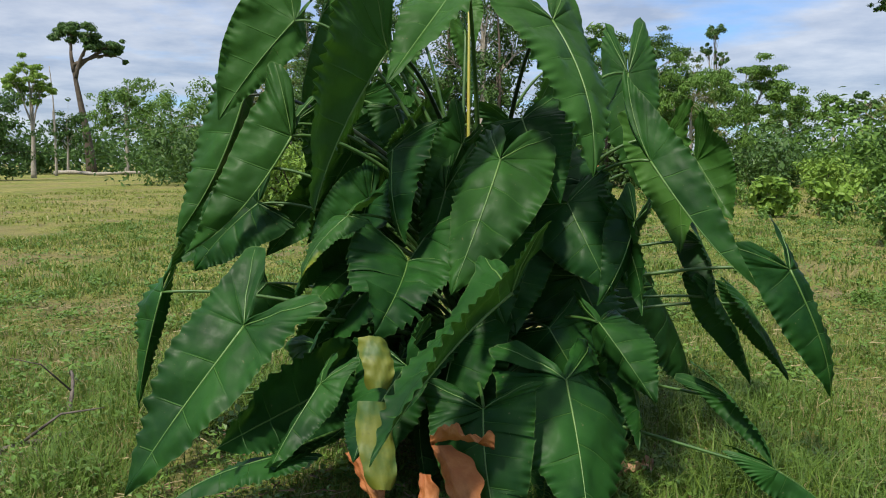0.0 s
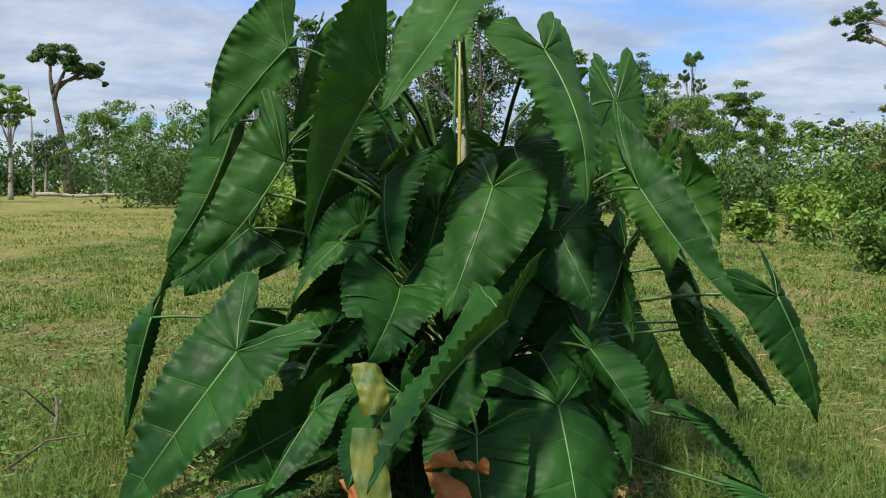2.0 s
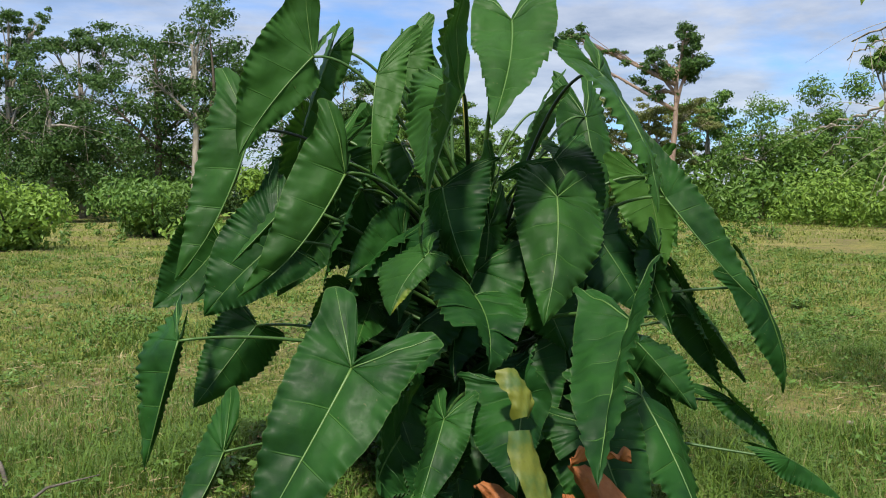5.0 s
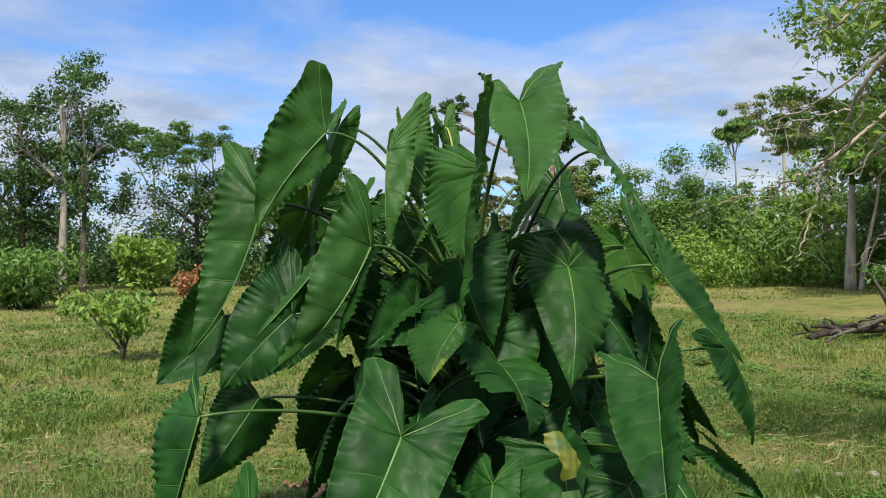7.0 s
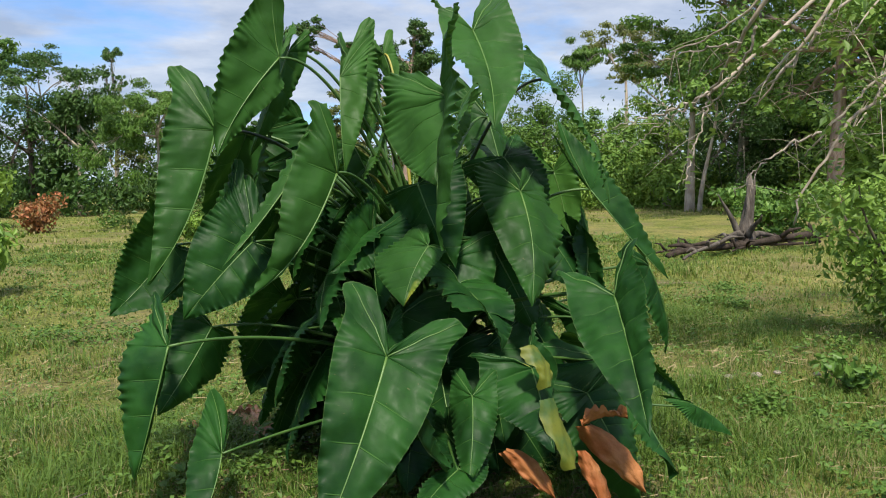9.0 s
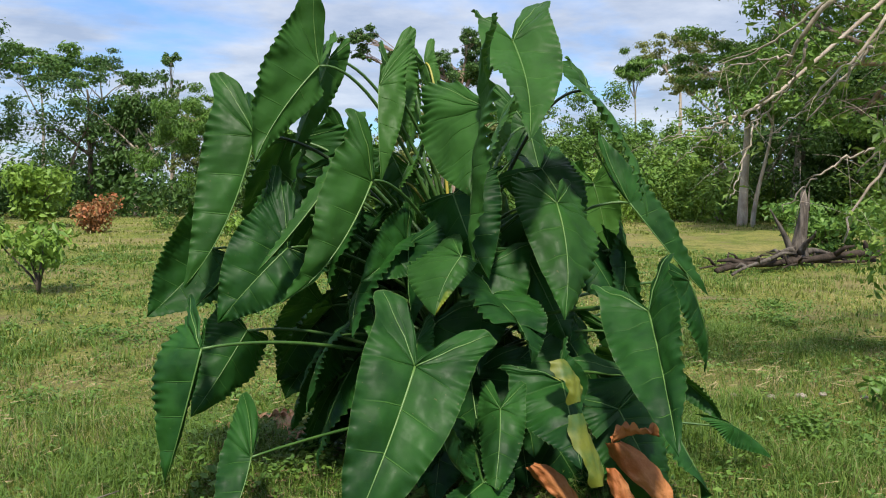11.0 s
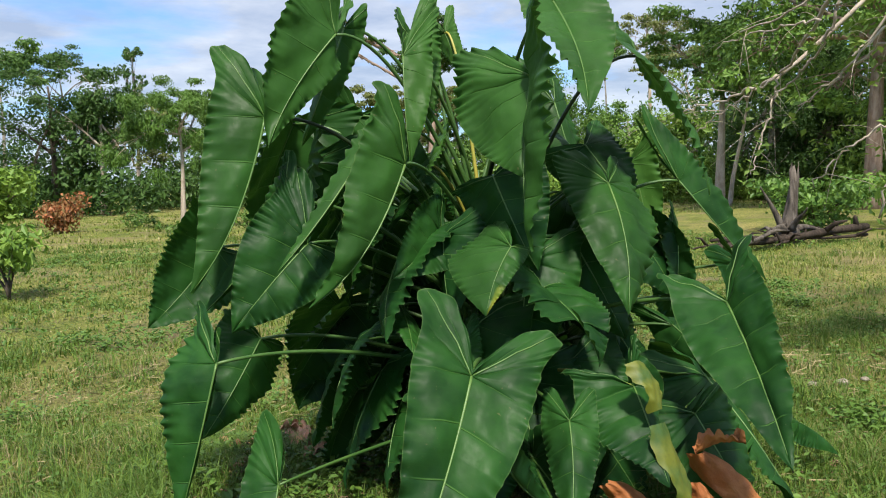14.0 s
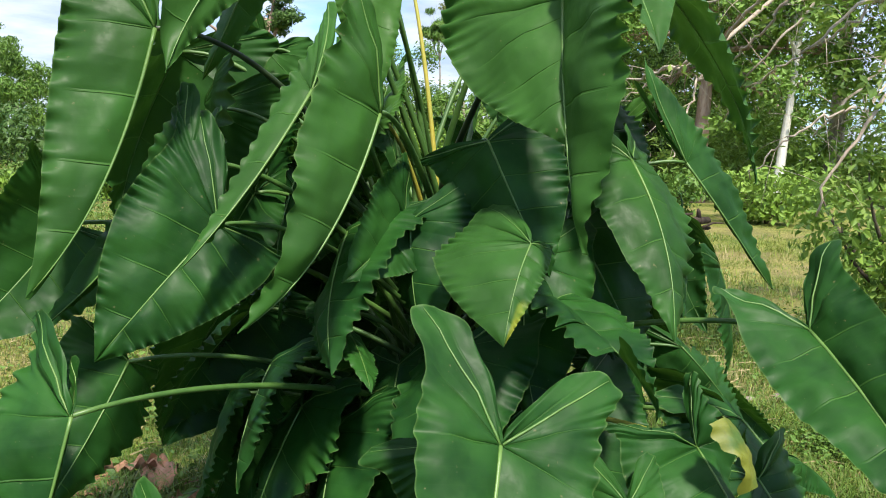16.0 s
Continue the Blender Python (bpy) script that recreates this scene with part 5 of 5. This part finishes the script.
def weeds(name, x0, x1, y0, y1, n, size, label, groups=0):
    x, y = rng.uniform(x0, x1, n), rng.uniform(y0, y1, n)
    if groups:
        g = rng.integers(0, groups, n)
        wide = rng.uniform(0.06, 0.30, groups)
        x, y = x[g] + rng.normal(0, 1, n) * wide[g], y[g] + rng.normal(0, 1, n) * wide[g]
    c = np.stack([x, y, lie(x, y) + rng.uniform(0.01, 0.10, n)], 1)
    c = np.repeat(c, 6, 0) + rng.normal(0, 0.035, (6 * n, 3)) * (1, 1, 0.5)
    v, f = blades(c, rng.normal(0, 0.4, (6 * n, 3)) + (0, 0, 1), size, 0.6, 0.0)
    tagged(build(name, v, f, WEED, smooth=False), label, "weeds", kind="stuff")


weeds("broadleaf_weeds", -7, 8, -2, 10, 6500, 0.032, "small broad-leaved weeds among the grass")
weeds("broadleaf_weeds", -8, 14, 10, 22, 3000, 0.06, "small broad-leaved weeds among the grass")
weeds("weed_patches", -6, 7, 0, 11, 5200, 0.040, "patches of low broad-leaved weeds in the pasture", 110)
weeds("seedlings", -1.3, 0.3, 4.4, 5.7, 90, 0.055, "pale seedling leaves under the plant", 14)


def straw(name, x0, x1, y0, y1, n, length, mat, label):
    """Thin dead stalks lying every way on the ground."""
    x, y, a = rng.uniform(x0, x1, n), rng.uniform(y0, y1, n), rng.uniform(0, 2 * math.pi, n)
    s = length * rng.uniform(0.3, 1.4, n)
    dx, dy = np.cos(a), np.sin(a)
    w = 0.0014 * rng.uniform(0.6, 1.6, n)
    z = lie(x, y) + rng.uniform(0.012, 0.06, n)
    rise = rng.uniform(-0.1, 0.35, n)
    v = np.empty((n, 4, 3))
    for k, (t, half) in enumerate(((-0.5, 1), (-0.5, -1), (0.5, -1), (0.5, 1))):
        v[:, k, 0] = x + dx * s * t - dy * w * half
        v[:, k, 1] = y + dy * s * t + dx * w * half
        v[:, k, 2] = z + rise * s * t + w * half
    ob = build(name, v.reshape(-1, 3), (4 * np.arange(n)[:, None] + np.arange(4)), mat, smooth=False)
    tagged(ob, label, "straw", kind="stuff")


straw("dead_stalks", -5, 6, 2.6, 9, 4200, 0.10, STRAW, "dry straw stalks lying in the grass")
straw("leaf_litter", -1.4, 1.5, 3.7, 6.0, 2200, 0.05, LITTER, "brown litter under the plant")
